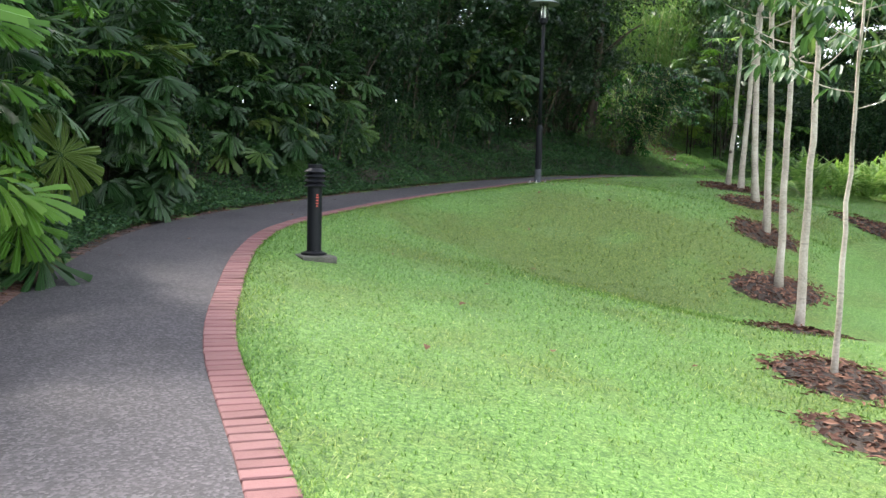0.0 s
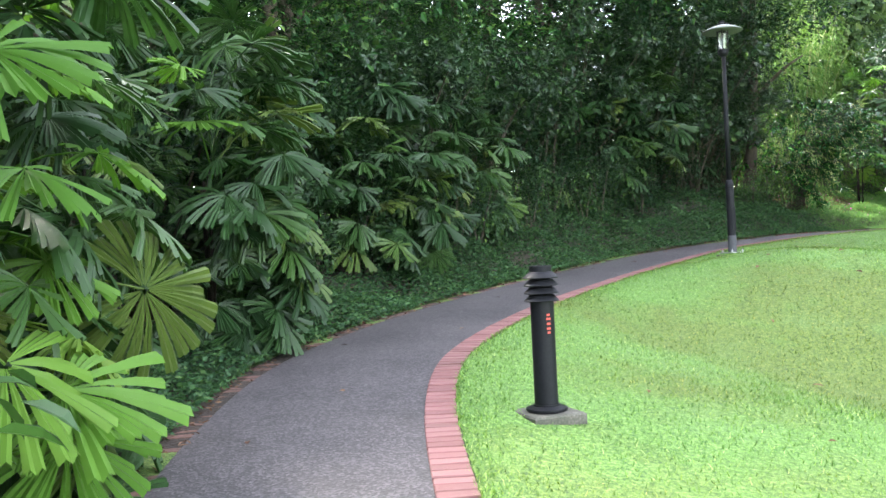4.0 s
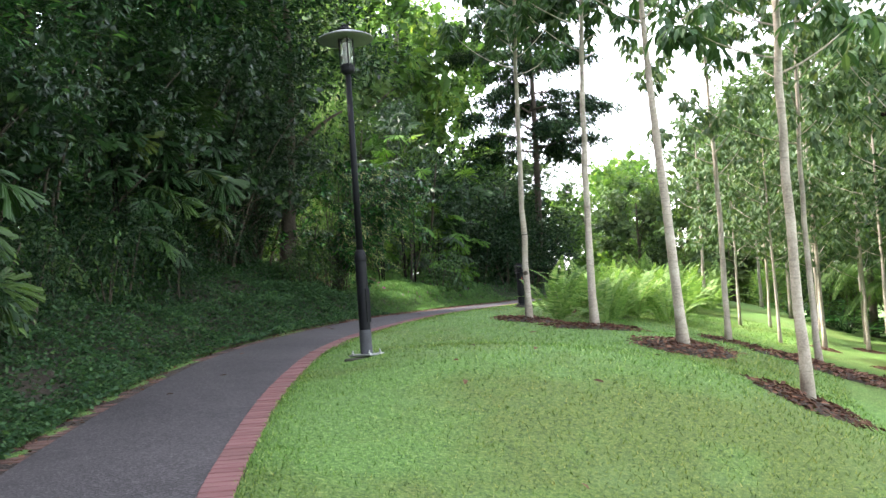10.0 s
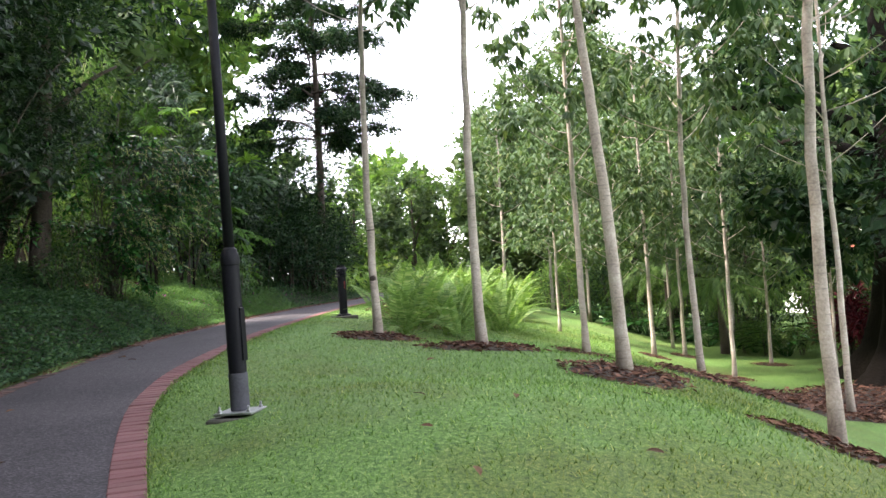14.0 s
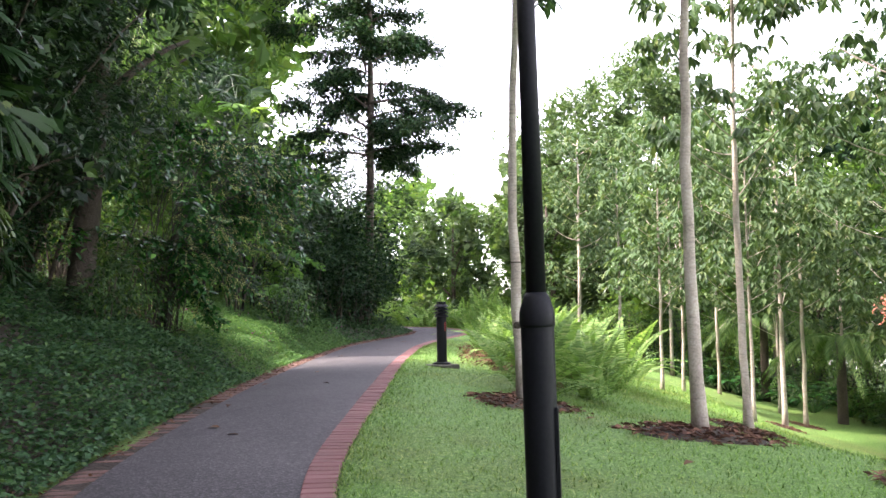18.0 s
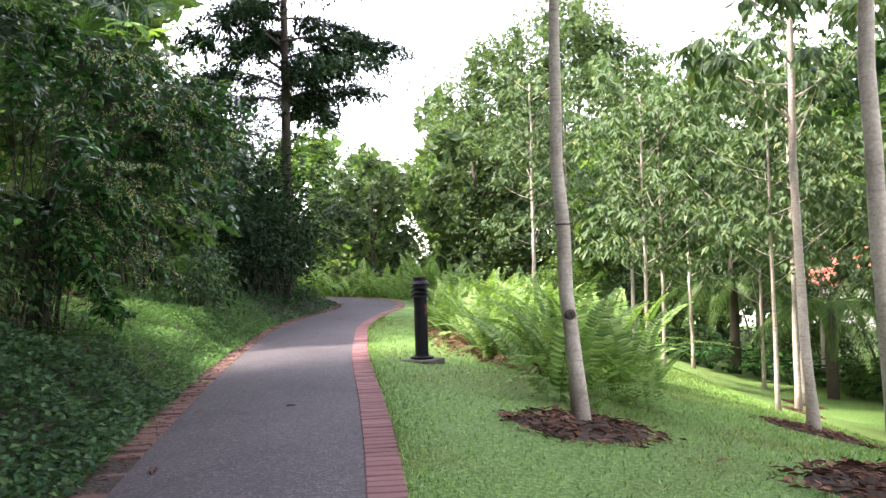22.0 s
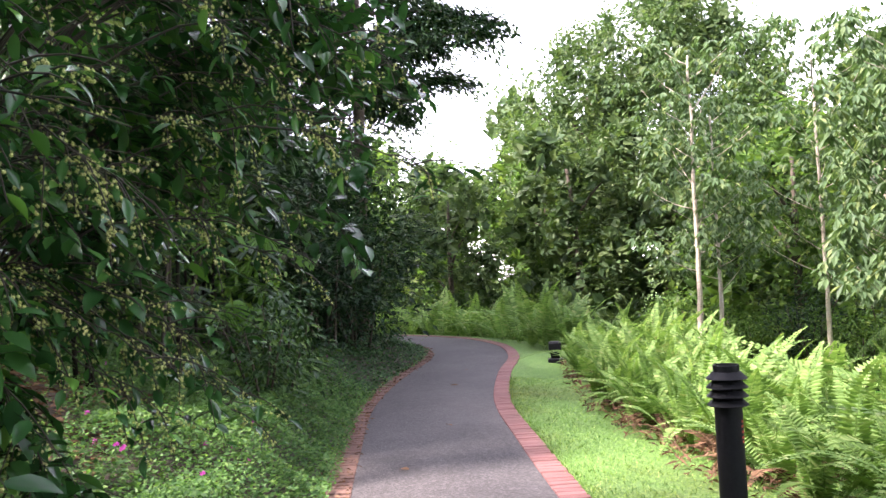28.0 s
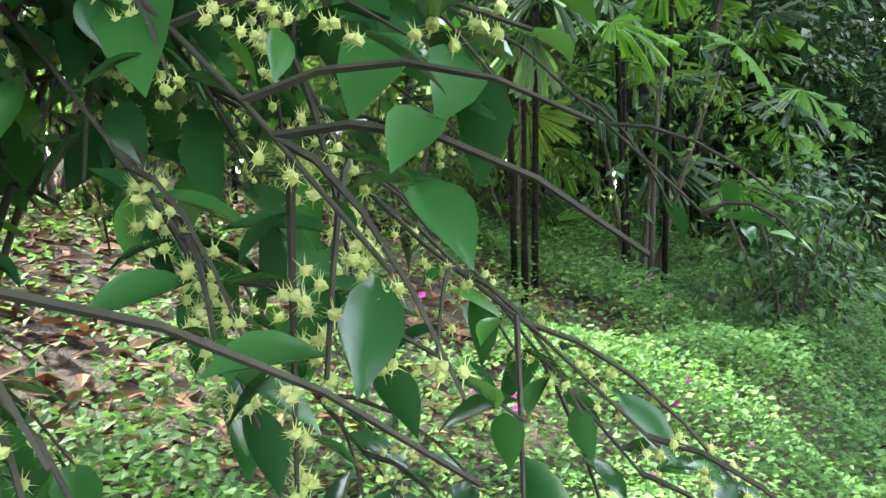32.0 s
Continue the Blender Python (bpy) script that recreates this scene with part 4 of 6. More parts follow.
def forest_tree(x, y, height, seed, kind="dark", wide=1.0, label="", far=False, clear=0.0):
    rng = np.random.default_rng(seed)
    ob = thing("tree", standing(x, y, rng.uniform(0, 360), height / 8.3), label or "tall leafy tree in the woodland edge", "tree", "woodland trees")
    part("trunk", trunk_mesh[seed % 2], ob)
    for i in range(3):
        part("limb", limb_mesh[0], ob, m=pose(0.1, 0.05, 2.2 + 1.1 * i, 0, 0, 130 * i + rng.uniform(0, 50)))
    me = lit_crown_mesh[seed % 3] if kind == "leafy" else (far_mesh[seed % 3] if far else tree_mesh[seed % 4]) if kind == "dark" else (far_bright if far else bright_mesh)[seed % 3]
    part("crown", me, ob, "", pose(0.1, 0.05, clear, 0, 0, rng.uniform(0, 360)) @ Matrix.Diagonal((wide, wide, 1, 1)))
    return ob


def spray_mesh(seed, count):
    """Arching sprays of leaves set in two rows, over the lobes of a tall shrub."""
    rng = np.random.default_rng(seed)
    lobes = lobes_of(seed, 15, 1.45, 0.3, 5.2, 0.6, 1.05)
    pos, way, face, ln = [], [], [], []
    share = np.array([q[3] ** 2 for q in lobes])
    for (cx, cy, cz, r), nn in zip(lobes, (count * share / share.sum()).astype(int)):
        o = ball(rng, nn)
        o[:, 2] = np.where(o[:, 2] < -0.35, -o[:, 2], o[:, 2])
        hub = np.array([cx, cy, cz]) + o * r * rng.uniform(0.7, 1.05, nn)[:, None]
        w = unit(o * np.array([1, 1, 0.25]) + ball(rng, nn) * 0.45 + np.array([0, 0, -0.1]))
        up = unit(np.array([0, 0, 1.0]) + o * 0.35 + ball(rng, nn) * 0.25)
        side = unit(np.cross(up, w))
        for k in range(11):
            pos.append(hub + w * (0.034 * k - 0.1))
            way.append(w * (0.5 if k < 10 else 1.0) + side * (0.0 if k == 10 else 0.8 if k % 2 else -0.8) - np.array([0, 0, 0.12 + 0.03 * k]) + ball(rng, nn) * 0.15)
            face.append(up + ball(rng, nn) * 0.25)
            ln.append(rng.uniform(0.05, 0.095, nn))
    ln = np.concatenate(ln)
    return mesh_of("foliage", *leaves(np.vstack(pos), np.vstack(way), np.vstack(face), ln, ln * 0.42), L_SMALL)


wall_mesh = [spray_mesh(590 + i, 900) for i in range(3)]
rear_wall_mesh = [spray_mesh(594 + i, 520) for i in range(2)]
BUSH_KIND["rear"] = (rear_wall_mesh, "tall arching shrub deep in the thicket")
BUSH_KIND["arching"] = (wall_mesh, "tall arching shrub with dark sprays of small leaves")

rng = np.random.default_rng(9)
k = 0
for s in np.arange(13, 33, 2.3):
    x, y, z = by_path(s, -rng.uniform(5.3, 5.9))
    bush(x, y, rng.uniform(1.3, 1.45), 585 + 3 * k + k % 3, "rear", 1.1)
    k += 1
for s in np.arange(12.5, 35, 1.5):
    x, y, z = by_path(s + rng.normal(0, 0.2), -rng.uniform(3.4, 4.0) - (0.5 if s > 31 else 0))
    bush(x, y, rng.uniform(0.85, 1.1), 585 + 3 * k + k % 3, "arching")
    k += 1
for s in np.arange(4, 54, 1.45):
    far = np.interp(s, [0, 10, 17, 22, 30, 40, 44, 50], [2.6, 2.5, 2.6, 2.7, 3.3, 4.4, 3.4, 2.4])
    if 35.5 < s < 43.5:
        continue
    x, y, z = by_path(s + rng.normal(0, 0.25), -far - rng.uniform(0, 0.5))
    bush(x, y, rng.uniform(0.95, 1.25), 700 + k, "fresh" if rng.random() < 0.08 and s > 44 else "dark")
    k += 1
for s in np.arange(4, 54, 2.0):
    if 12 < s < 44:
        continue
    x, y, z = by_path(s + rng.normal(0, 0.3), -rng.uniform(4.9, 5.5))
    bush(x, y, rng.uniform(1.9, 2.4), 760 + k, "back" if rng.random() < 0.75 else "lit", 1.1)
    k += 1
for s in np.arange(1, 52, 3.6):
    if 32.5 < s < 44:
        continue
    x, y, z = by_path(s + rng.normal(0, 0.5), -rng.uniform(6.6, 8.0))
    forest_tree(x, y, rng.uniform(7.5, 9.2) + (2.0 if 16 < s < 32 else 0), 800 + k, ("leafy" if s < 29 else "dark") if rng.random() < 0.65 or 12 < s < 36 else "fresh", far=not 12 < s < 36)
    k += 1
for s in np.arange(0, 50, 7.5):
    if 32 < s < 45:
        continue
    x, y, z = by_path(s + rng.normal(0, 0.8), -rng.uniform(11, 13))
    forest_tree(x, y, rng.uniform(13, 15.5) - (3 if s < 16 else 0), 850 + k, "dark" if not 34 < s < 44 else "fresh", far=True)
    k += 1
for s in np.arange(2, 54, 3.4):
    x, y, z = by_path(s, -rng.uniform(9.0, 9.8))
    bush(x, y, 1.3 if 33 < s < 45 else 2.4, 1500 + k, "lit" if 33 < s < 45 else "back", 1.1)
    k += 1
for s in np.arange(0, 56, 4.4):
    x, y, z = by_path(s, -rng.uniform(14.5, 16))
    bush(x, y, 3.2, 1560 + k, "lit" if 30 < s < 46 else "back", 1.1)
    k += 1
for s in np.arange(21, 31, 2.3):
    x, y, z = by_path(s, -rng.uniform(4.6, 5.4))
    forest_tree(x, y, rng.uniform(8.5, 9.5), 1600 + k, "leafy" if s < 28 else "dark", 1.15)
    k += 1
for s in np.arange(6, 32, 3.6):
    x, y, z = by_path(s, -rng.uniform(6.6, 7.4))
    bush(x, y, 2.2, 1640 + k, "back", 1.0)
    k += 1
# Trees behind the clearing get the bright leaf, its light put into colour.
for i, (x, y, h) in enumerate([(9.5, 37.5, 10), (12.5, 40, 13), (15.5, 42, 14.5), (19, 46, 15), (11, 44, 15)]):
    forest_tree(x, y, h, 1700 + i, "fresh", 0.95, far=True)
for i, (x, y, sc) in enumerate([(2.5, 31.5, 1.2), (5, 33.2, 1.4), (7.6, 34.6, 1.6), (10.5, 36.6, 2.6), (3.5, 37, 2.4), (7.5, 39.5, 3.2), (12.5, 41, 3.2), (0, 33, 1.4), (9.0, 33.3, 1.2), (6.2, 31.4, 1.0), (3.9, 30.0, 0.9), (8.0, 32.2, 1.0)]):
    bush(x, y, sc, 1720 + i, "lit" if i % 3 else "back", 1.1)
for s, d, h in ((33.2, -5.2, 9.5),):
    x, y, z = by_path(s, d)
    forest_tree(x, y, h, 1740 + int(s), "dark", 1.0)
for i, (s, d) in enumerate([(43, -9.5), (44.5, -8.4), (46, -8.8), (47.6, -7.6), (49.2, -8.4), (51, -8)]):
    x, y, z = by_path(s, d)
    bush(x, y, 1.9, 2220 + i, "back", 1.1)
for i, s in enumerate(np.arange(17, 33, 1.9)):
    x, y, z = by_path(s, -8.2 - 0.5 * (i % 2))
    bush(x, y, 1.7, 2200 + i, "back", 1.2)
for s in np.arange(14, 34, 1.7):
    x, y, z = by_path(s, -rng.uniform(4.4, 5.0))
    bush(x, y, 1.05, 1850 + int(s), "back")
for i, (x, y, sc) in enumerate([(10.1, 30.25, 0.6), (10.9, 30.8, 0.64), (1, 36.5, 2.2), (4.5, 38, 2.6), (-2.5, 35.5, 2.4), (7.5, 42, 4), (-1, 31, 1.4), (11.5, 33.5, 2.0)]):
    bush(x, y, sc, 1750 + i, "glossy" if i < 2 else "back")
for s in np.arange(0, 56, 4.2):
    x, y, z = by_path(s, -20 + rng.normal(0, 0.6))
    bush(x, y, 3.4, 1790 + int(s), "back", 1.0)
for s in np.arange(0, 56, 4.0):
    x, y, z = by_path(s, -32 + rng.normal(0, 1.0))
    bush(x, y, 4.6, 2300 + int(s), "back", 0.9)
for s in np.arange(12, 36, 2.6):
    x, y, z = by_path(s, -11.5 + rng.normal(0, 0.5))
    bush(x, y, 1.8, 2340 + int(s), "back", 1.0)
for i in range(13):
    bush(3.6 + 0.5 * i + rng.normal(0, 0.2), 30.6 + 0.3 * (i % 4) + 0.06 * i, rng.uniform(0.6, 0.95), 1770 + i, "lit", 1.1)
for i, (x, y, sc) in enumerate([(5.3, 27.1, 0.55), (4.7, 26.7, 0.5), (4.2, 26.3, 0.45), (5.0, 27.7, 0.7)]):
    bush(x, y, sc, 1950 + i, "glossy")
for i, (s, d) in enumerate([(30.5, -3.2), (31.6, -3.4), (32.6, -3.3), (33.6, -3.5), (34.5, -3.6), (35.2, -4.0), (28.9, -3.1), (29.7, -3.4)]):
    x, y, z = by_path(s, d)
    bush(x, y, 0.62, 1930 + i, "dark")
# high crowns that lean over the bank and the footpath's edge
for i, (s, d, h) in enumerate([(19.5, -4.6, 9.6), (22.4, -4.4, 10.0), (25.2, -4.5, 9.8), (28.0, -4.4, 10.2), (30.6, -4.6, 9.6), (33.0, -4.9, 9.4), (29.4, -3.6, 8.8), (31.8, -3.7, 8.6), (34.0, -4.2, 8.6), (35.4, -4.4, 9.2)]):
    x, y, z = by_path(s, d)
    forest_tree(x, y, h, 2100 + i, "leafy" if s < 31.5 else "dark", 1.2, clear=2.6, label="tall dark tree leaning its crown over the bank")
forest_tree(4.4, 27.4, 9.0, 2150, "dark", 1.0, clear=1.6, label="tall dark tree leaning its crown over the bank")
# a low shrub thicket where the bank comes down to the bend
for i, (s, d, sc) in enumerate([(46.2, -2.6, 1.0), (47.3, -2.2, 1.1), (48.4, -2.0, 1.1), (49.4, -2.1, 1.2), (45.6, -3.2, 1.2), (47.8, -3.2, 1.5), (50.4, -2.5, 1.4), (49.2, -3.6, 1.9), (51.5, -3.2, 1.8), (53, -3.0, 1.6)]):
    x, y, z = by_path(s, d)
    bush(x, y, sc, 690 + i, "dark")


def overhanging_shrub(s, d, height, reach, seed):
    """A tall shrub on the bank: bare stems below, boughs of mid-sized leaves that lean out over the slope."""
    rng = np.random.default_rng(seed)
    x, y, z = by_path(s, d)
    k = int(s / STEP)
    turn = math.degrees(math.atan2(SIDE[k, 1], SIDE[k, 0]))
    ob = thing("overhanging_shrub", pose(x, y, z - 0.05, 0, 0, turn), "tall dark shrub leaning out over the bank", "shrub", "overhanging shrubs")
    lobes = []
    for i in range(9):
        a = rng.normal(0, 0.9)
        r = reach * rng.uniform(0.35, 1.0)
        tip = np.array([r * math.cos(a), r * math.sin(a) * 1.3, height * rng.uniform(0.5, 1.0) - 0.28 * r])
        part("stem", mesh_of("stem", *tube(bent((rng.normal(0, 0.12), rng.normal(0, 0.12), -0.05), tip, (-0.1 * r, 0, 0.3), 7), np.linspace(0.03, 0.008, 7), 6), M_BARK_DARK, True), ob)
        lobes.append((*tip, rng.uniform(0.42, 0.62)))
        lobes.append((*(tip * np.array([0.6, 0.6, 0.93]) + rng.normal(0, 0.15, 3)), rng.uniform(0.4, 0.6)))
    part("foliage", lobed("foliage", seed, lobes, 62, 13, 0.1, L_HANG, 0.45, 0.42, DIAMOND, filler=0.34, spread=0.13, deep=0.6, thick=60), ob)
    return ob


for i, (s, d, h, r) in enumerate([(20.8, -2.9, 3.2, 1.2), (24.5, -3.0, 3.4, 1.4), (26.4, -3.1, 3.5, 1.4), (28.3, -3.2, 3.6, 1.4), (30.2, -3.4, 3.6, 1.5), (32.0, -3.4, 3.5, 1.5), (33.8, -3.6, 3.5, 1.5), (35.3, -3.9, 3.2, 1.3), (22.6, -3.1, 3.2, 1.0), (45.4, -3.4, 3.4, 1.2), (47.0, -3.1, 3.4, 1.0), (42.8, -4.0, 5.6, 1.3), (31.0, -3.3, 5.2, 2.0), (33.0, -3.3, 5.2, 1.9), (34.8, -3.6, 5.0, 1.7), (29.2, -3.3, 5.0, 1.8)]):
    overhanging_shrub(s, d, h, r, 2000 + i)
rng = np.random.default_rng(33)
for i, s in enumerate(np.arange(20.4, 30.5, 0.62)):
    x, y, z = by_path(s, -rng.uniform(1.95, 2.4) - 0.09 * max(0, s - 26))
    bush(x, y, rng.uniform(0.5, 0.72), 2040 + i, "glossy" if i % 2 else "dark", 1.15)
# glossy shrubs near the start
for i, (s, d, sc) in enumerate([(11.5, -1.5, 0.85), (12.2, -1.6, 1.1), (12.5, -1.75, 1.25), (12.2, -2.4, 1.4), (13.2, -3.0, 1.4), (10.9, -1.75, 0.8), (11.6, -1.2, 0.36), (12.1, -1.15, 0.3)]):
    x, y, z = by_path(s, d)
    bush(x, y, sc, 680 + i, "glossy", 1.15)
# beyond the bend and round the lower lawn
FAR = [(24, 47, 10), (19.5, 45, 10), (28, 52, 11), (33, 50, 10), (36, 45, 10), (40, 42, 10), (33.5, 39.5, 9), (30, 37, 8.5), (31, 33.5, 8.5), (29, 30, 8.5), (29, 18, 12),
       (24.5, 18, 11), (27, 13, 13), (38, 30, 9), (36, 21, 11), (44, 35, 10), (14, 54, 13), (46, 46, 13), (49, 38, 13), (47, 29, 11.5), (30, 58, 13), (40, 56, 13),
       (24, 41.5, 8), (34, 33, 9), (28, 40.5, 6.5), (31, 44, 8), (20, 51, 12), (8, 50, 12)]
FAR = [q for q in FAR if abs(along(q[0], q[1])[1][0]) > 2.6]
for i, (x, y, h) in enumerate(FAR):
    forest_tree(x, y, h, 900 + i, "fresh" if i % 3 == 1 else "dark", 1.1, far=True)


def round_tree(x, y, top, wide, seed):
    """A broad domed tree: a forked trunk and layered leafy lobes, thickest over the dome."""
    rng = np.random.default_rng(seed)
    z0 = float(ground(x, y))
    h = top - z0
    ob = thing("round_tree", standing(x, y), "big round-crowned tree standing above the others", "tree")
    part("trunk", mesh_of("trunk", *tube(bent((0, 0, -0.4), (0.3, -0.2, h * 0.7), (0.2, 0, 0), 9), np.linspace(0.34, 0.1, 9), 10), M_BARK_DARK, True), ob)
    lobes = []
    for i in range(64):
        u = (i + 0.5) / 64
        a = i * 2.4 + rng.uniform(-0.3, 0.3)
        el = math.asin(-0.35 + 1.33 * u)
        r = rng.uniform(0.72, 1.0)
        c = (wide * r * math.cos(el) * math.cos(a), wide * r * math.cos(el) * math.sin(a), h * 0.5 + (h * 0.5 - 0.8) * r * math.sin(el))
        lobes.append((*c, rng.uniform(0.8, 1.35)))
        if i % 5 == 0:
            part("limb", mesh_of("limb", *tube(bent((0.1, 0, h * rng.uniform(0.25, 0.45)), c, (0, 0, -0.3), 6), np.linspace(0.12, 0.03, 6), 6), M_BARK_DARK, True), ob)
    lobes += [(rng.normal(0, wide * 0.35), rng.normal(0, wide * 0.35), h * rng.uniform(0.35, 0.75), 1.5) for i in range(12)]
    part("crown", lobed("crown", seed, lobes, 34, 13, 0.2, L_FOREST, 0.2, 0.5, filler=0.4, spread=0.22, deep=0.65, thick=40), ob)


round_tree(36.0, 36.4, 15.0, 5.3, 951)
forest_tree(39.0, 33.0, 11.0 - float(ground(39.0, 33.0)), 952, "fresh", 0.9, far=True)
forest_tree(38.5, 41.5, 12.5 - float(ground(38.5, 41.5)), 953, "dark", 0.9, far=True)

for i, (x, y, h) in enumerate([(27, 26.5, 7), (26.5, 22.3, 7), (31, 23, 7.5), (34, 27.5, 8)]):
    forest_tree(x, y, h, 940 + i, "fresh" if i % 2 else "dark", 1.1, far=True, clear=3.0)
for i, (x, y, h) in enumerate([(78, 12, 15), (80, 22, 16), (80, 32, 16), (78, 42, 16), (74, 4, 15)]):
    forest_tree(x, y, h, 945 + i, "dark", 1.3, far=True)

# understorey that closes the lower edge of the lawn
for i in range(26):
    u = i / 25
    x, y = np.interp(u, [0, 0.35, 0.7, 1], [20.5, 24, 25, 30]) + rng.normal(0, 0.5), np.interp(u, [0, 0.35, 0.7, 1], [11, 19.5, 28, 35]) + rng.normal(0, 0.4)
    bush(x, y, rng.uniform(0.85, 1.2), 960 + i, "fresh" if i % 3 else "dark", 0.9)


for i in range(9):
    bush(27.5 + 0.5 * math.sin(2.1 * i), 16.5 + 1.6 * i, 1.45, 2400 + i, "back", 0.95)


def bamboo_clump(x, y, height, seed):
    """Arching culms with feathery yellow-green sprays."""
    rng = np.random.default_rng(seed)
    ob = thing("bamboo_clump", standing(x, y), "feathery yellow-green bamboo clump in the clearing", "bamboo", "bamboo clumps")
    for i in range(11):
        a = i * 2.4 + rng.uniform(-0.3, 0.3)
        h = height * rng.uniform(0.65, 1.05)
        lean = rng.uniform(0.12, 0.4)
        t = np.linspace(0, 1, 10)
        line = np.c_[math.cos(a) * (0.12 + lean * h * 0.5 * t ** 2.2), math.sin(a) * (0.12 + lean * h * 0.5 * t ** 2.2), h * (t - 0.12 * t ** 3) - 0.1]
        culm = part("culm", mesh_of("culm", *tube(line, np.linspace(0.022, 0.006, 10), 6), M_CULM, True), ob)
        n = 330
        u = rng.uniform(0.22, 1.0, n)
        hub = np.c_[np.interp(u, t, line[:, 0]), np.interp(u, t, line[:, 1]), np.interp(u, t, line[:, 2])]
        out = rng.normal(size=(n, 3)) * np.array([1, 1, 0.4])
        pos = hub + unit(out) * rng.uniform(0.05, 0.5, n)[:, None]
        ln = rng.uniform(0.12, 0.22, n)
        part("spray", mesh_of("spray", *leaves(pos, unit(out) * 0.7 - np.array([0, 0, 0.7]) + ball(rng, n) * 0.3, np.array([0, 0, 1]) + unit(out) * 0.6 + ball(rng, n) * 0.3, ln, ln * 0.2), L_BAMBOO), culm, kind="stuff")
    return ob


for i, (x, y, h) in enumerate([(7.4, 32.3, 6.8), (8.1, 33.2, 7.4), (6.9, 33.0, 7.0)]):
    bamboo_clump(x, y, h, 2120 + i)


def tiered_tree(x, y, height, seed):
    """A dark tree whose limbs reach out level and carry flat, drooping sprays in tiers."""
    rng = np.random.default_rng(seed)
    ob = thing("tiered_tree", standing(x, y), "tall dark tree with level tiers of foliage", "tree")
    part("trunk", mesh_of("trunk", *tube(bent((0, 0, -0.3), (0.4, 0.2, height), (0.2, 0, 0), 12), np.linspace(0.16, 0.05, 12), 10), M_BARK_DARK, True), ob)
    for i in range(46):
        k = i / 4.6
        z = height * (0.38 + 0.062 * k) + rng.uniform(-0.25, 0.25)
        a = i * 2.2 + rng.uniform(-0.4, 0.4)
        reach = (3.6 - 0.16 * k) * rng.uniform(0.4, 1.1)
        w = np.array([math.cos(a), math.sin(a), rng.uniform(-0.1, 0.4)])
        at = np.array([0.4 * z / height, 0.2 * z / height, z])
        rod = bent(at, at + w * reach, (0, 0, 0.22), 7)
        limb = part("limb", mesh_of("limb", *tube(rod, np.linspace(0.045, 0.01, 7), 5), M_BARK_DARK, True), ob)
        side = np.array([-w[1], w[0], 0])
        pos, way, face = [], [], []
        for q in range(int(13 * reach)):
            # a twig to one side, with leaves along it
            u = 0.18 + 0.82 * rng.random()
            hub = np.array([np.interp(u, np.linspace(0, 1, 7), rod[:, j]) for j in range(3)])
            tw = unit(side * rng.choice([-1, 1]) * rng.uniform(0.4, 1) + w * rng.uniform(0.2, 0.9) + np.array([0, 0, rng.normal(-0.15, 0.15)]))
            far = rng.uniform(0.35, 0.95) * (1.15 - 0.5 * u)
            n = 48
            t = rng.random(n)
            pos.append(hub + tw * far * t[:, None] + rng.normal(0, 0.1, (n, 3)) - np.array([0, 0, 0.22]) * (t * t)[:, None])
            way.append(tw + ball(rng, n) * 0.8 - np.array([0, 0, 0.35]))
            face.append(np.array([0, 0, 1]) + ball(rng, n) * 0.35)
        pos, way, face = np.vstack(pos), np.vstack(way), np.vstack(face)
        ln = rng.uniform(0.1, 0.19, len(pos))
        part("spray", mesh_of("spray", *leaves(pos, way, face, ln, ln * 0.45), L_SMALL), limb, kind="stuff")
    return ob


tiered_tree(18.0, 35.9, 13.5, 31)
for i, (x, y, sc) in enumerate([(18.4, 36.2, 1.15), (20.4, 38.4, 1.25), (16.4, 36.3, 1.0), (19.6, 37.4, 0.9)]):
    bush(x, y, sc, 1900 + i, "arching")

# ---- fan palms ----
def fan_leaf_mesh(seed, segments, radius, span, droop, mat=None, tilt=36):
    """A pleated fan leaf on its stalk: blunt wedge-shaped segments round the stalk's end. It points along +x from its foot."""
    rng = np.random.default_rng(seed)
    g = Geo()
    stalk = 0.85
    ct, st = math.cos(radians(tilt)), math.sin(radians(tilt))
    g.add(*tube(bent((0, 0, 0), (stalk, 0, 0), (0, 0, 0.1), 6), np.linspace(0.011, 0.006, 6), 5))
    for i in range(segments):
        a = radians(-span / 2 + span * (i + 0.5) / segments)
        half = radians(span / segments * rng.uniform(0.36, 0.5))
        a += radians(rng.normal(0, 3))
        r1 = radius * rng.uniform(0.75, 1.15) * (1 - 0.12 * abs(a) / 2.2)
        sag = rng.normal(0, 0.14)
        rows = []
        for t in (0.06, 0.4, 0.75, 1.0):
            r = r1 * t
            drop = -(droop + sag) * r * t * (0.6 + 0.5 * abs(math.sin(a)))
            for q, lift in ((-1, 0), (-0.5, 0.55), (0, 0.05), (0.5, 0.55), (1, 0)):
                b = a + q * half * (1.0 if t < 1 else 0.9)
                end = r * (1.0 + (0.03 if q == 0 and t == 1 else 0))
                u, w = end * math.cos(b), drop + lift * r * half
                rows.append((stalk + u * ct + w * st, end * math.sin(b), -u * st + w * ct))
        g.add(rows, [(5 * j + c, 5 * j + c + 1, 5 * j + c + 6, 5 * j + c + 5) for j in range(3) for c in range(4)])
    return g.mesh("frond", mat or L_PALM)


fan_meshes = [fan_leaf_mesh(20 + i, n, r, sp, dr) for i, (n, r, sp, dr) in enumerate([(19, 0.44, 270, 0.35), (22, 0.46, 310, 0.45), (16, 0.43, 230, 0.3), (18, 0.45, 260, 0.55)])]
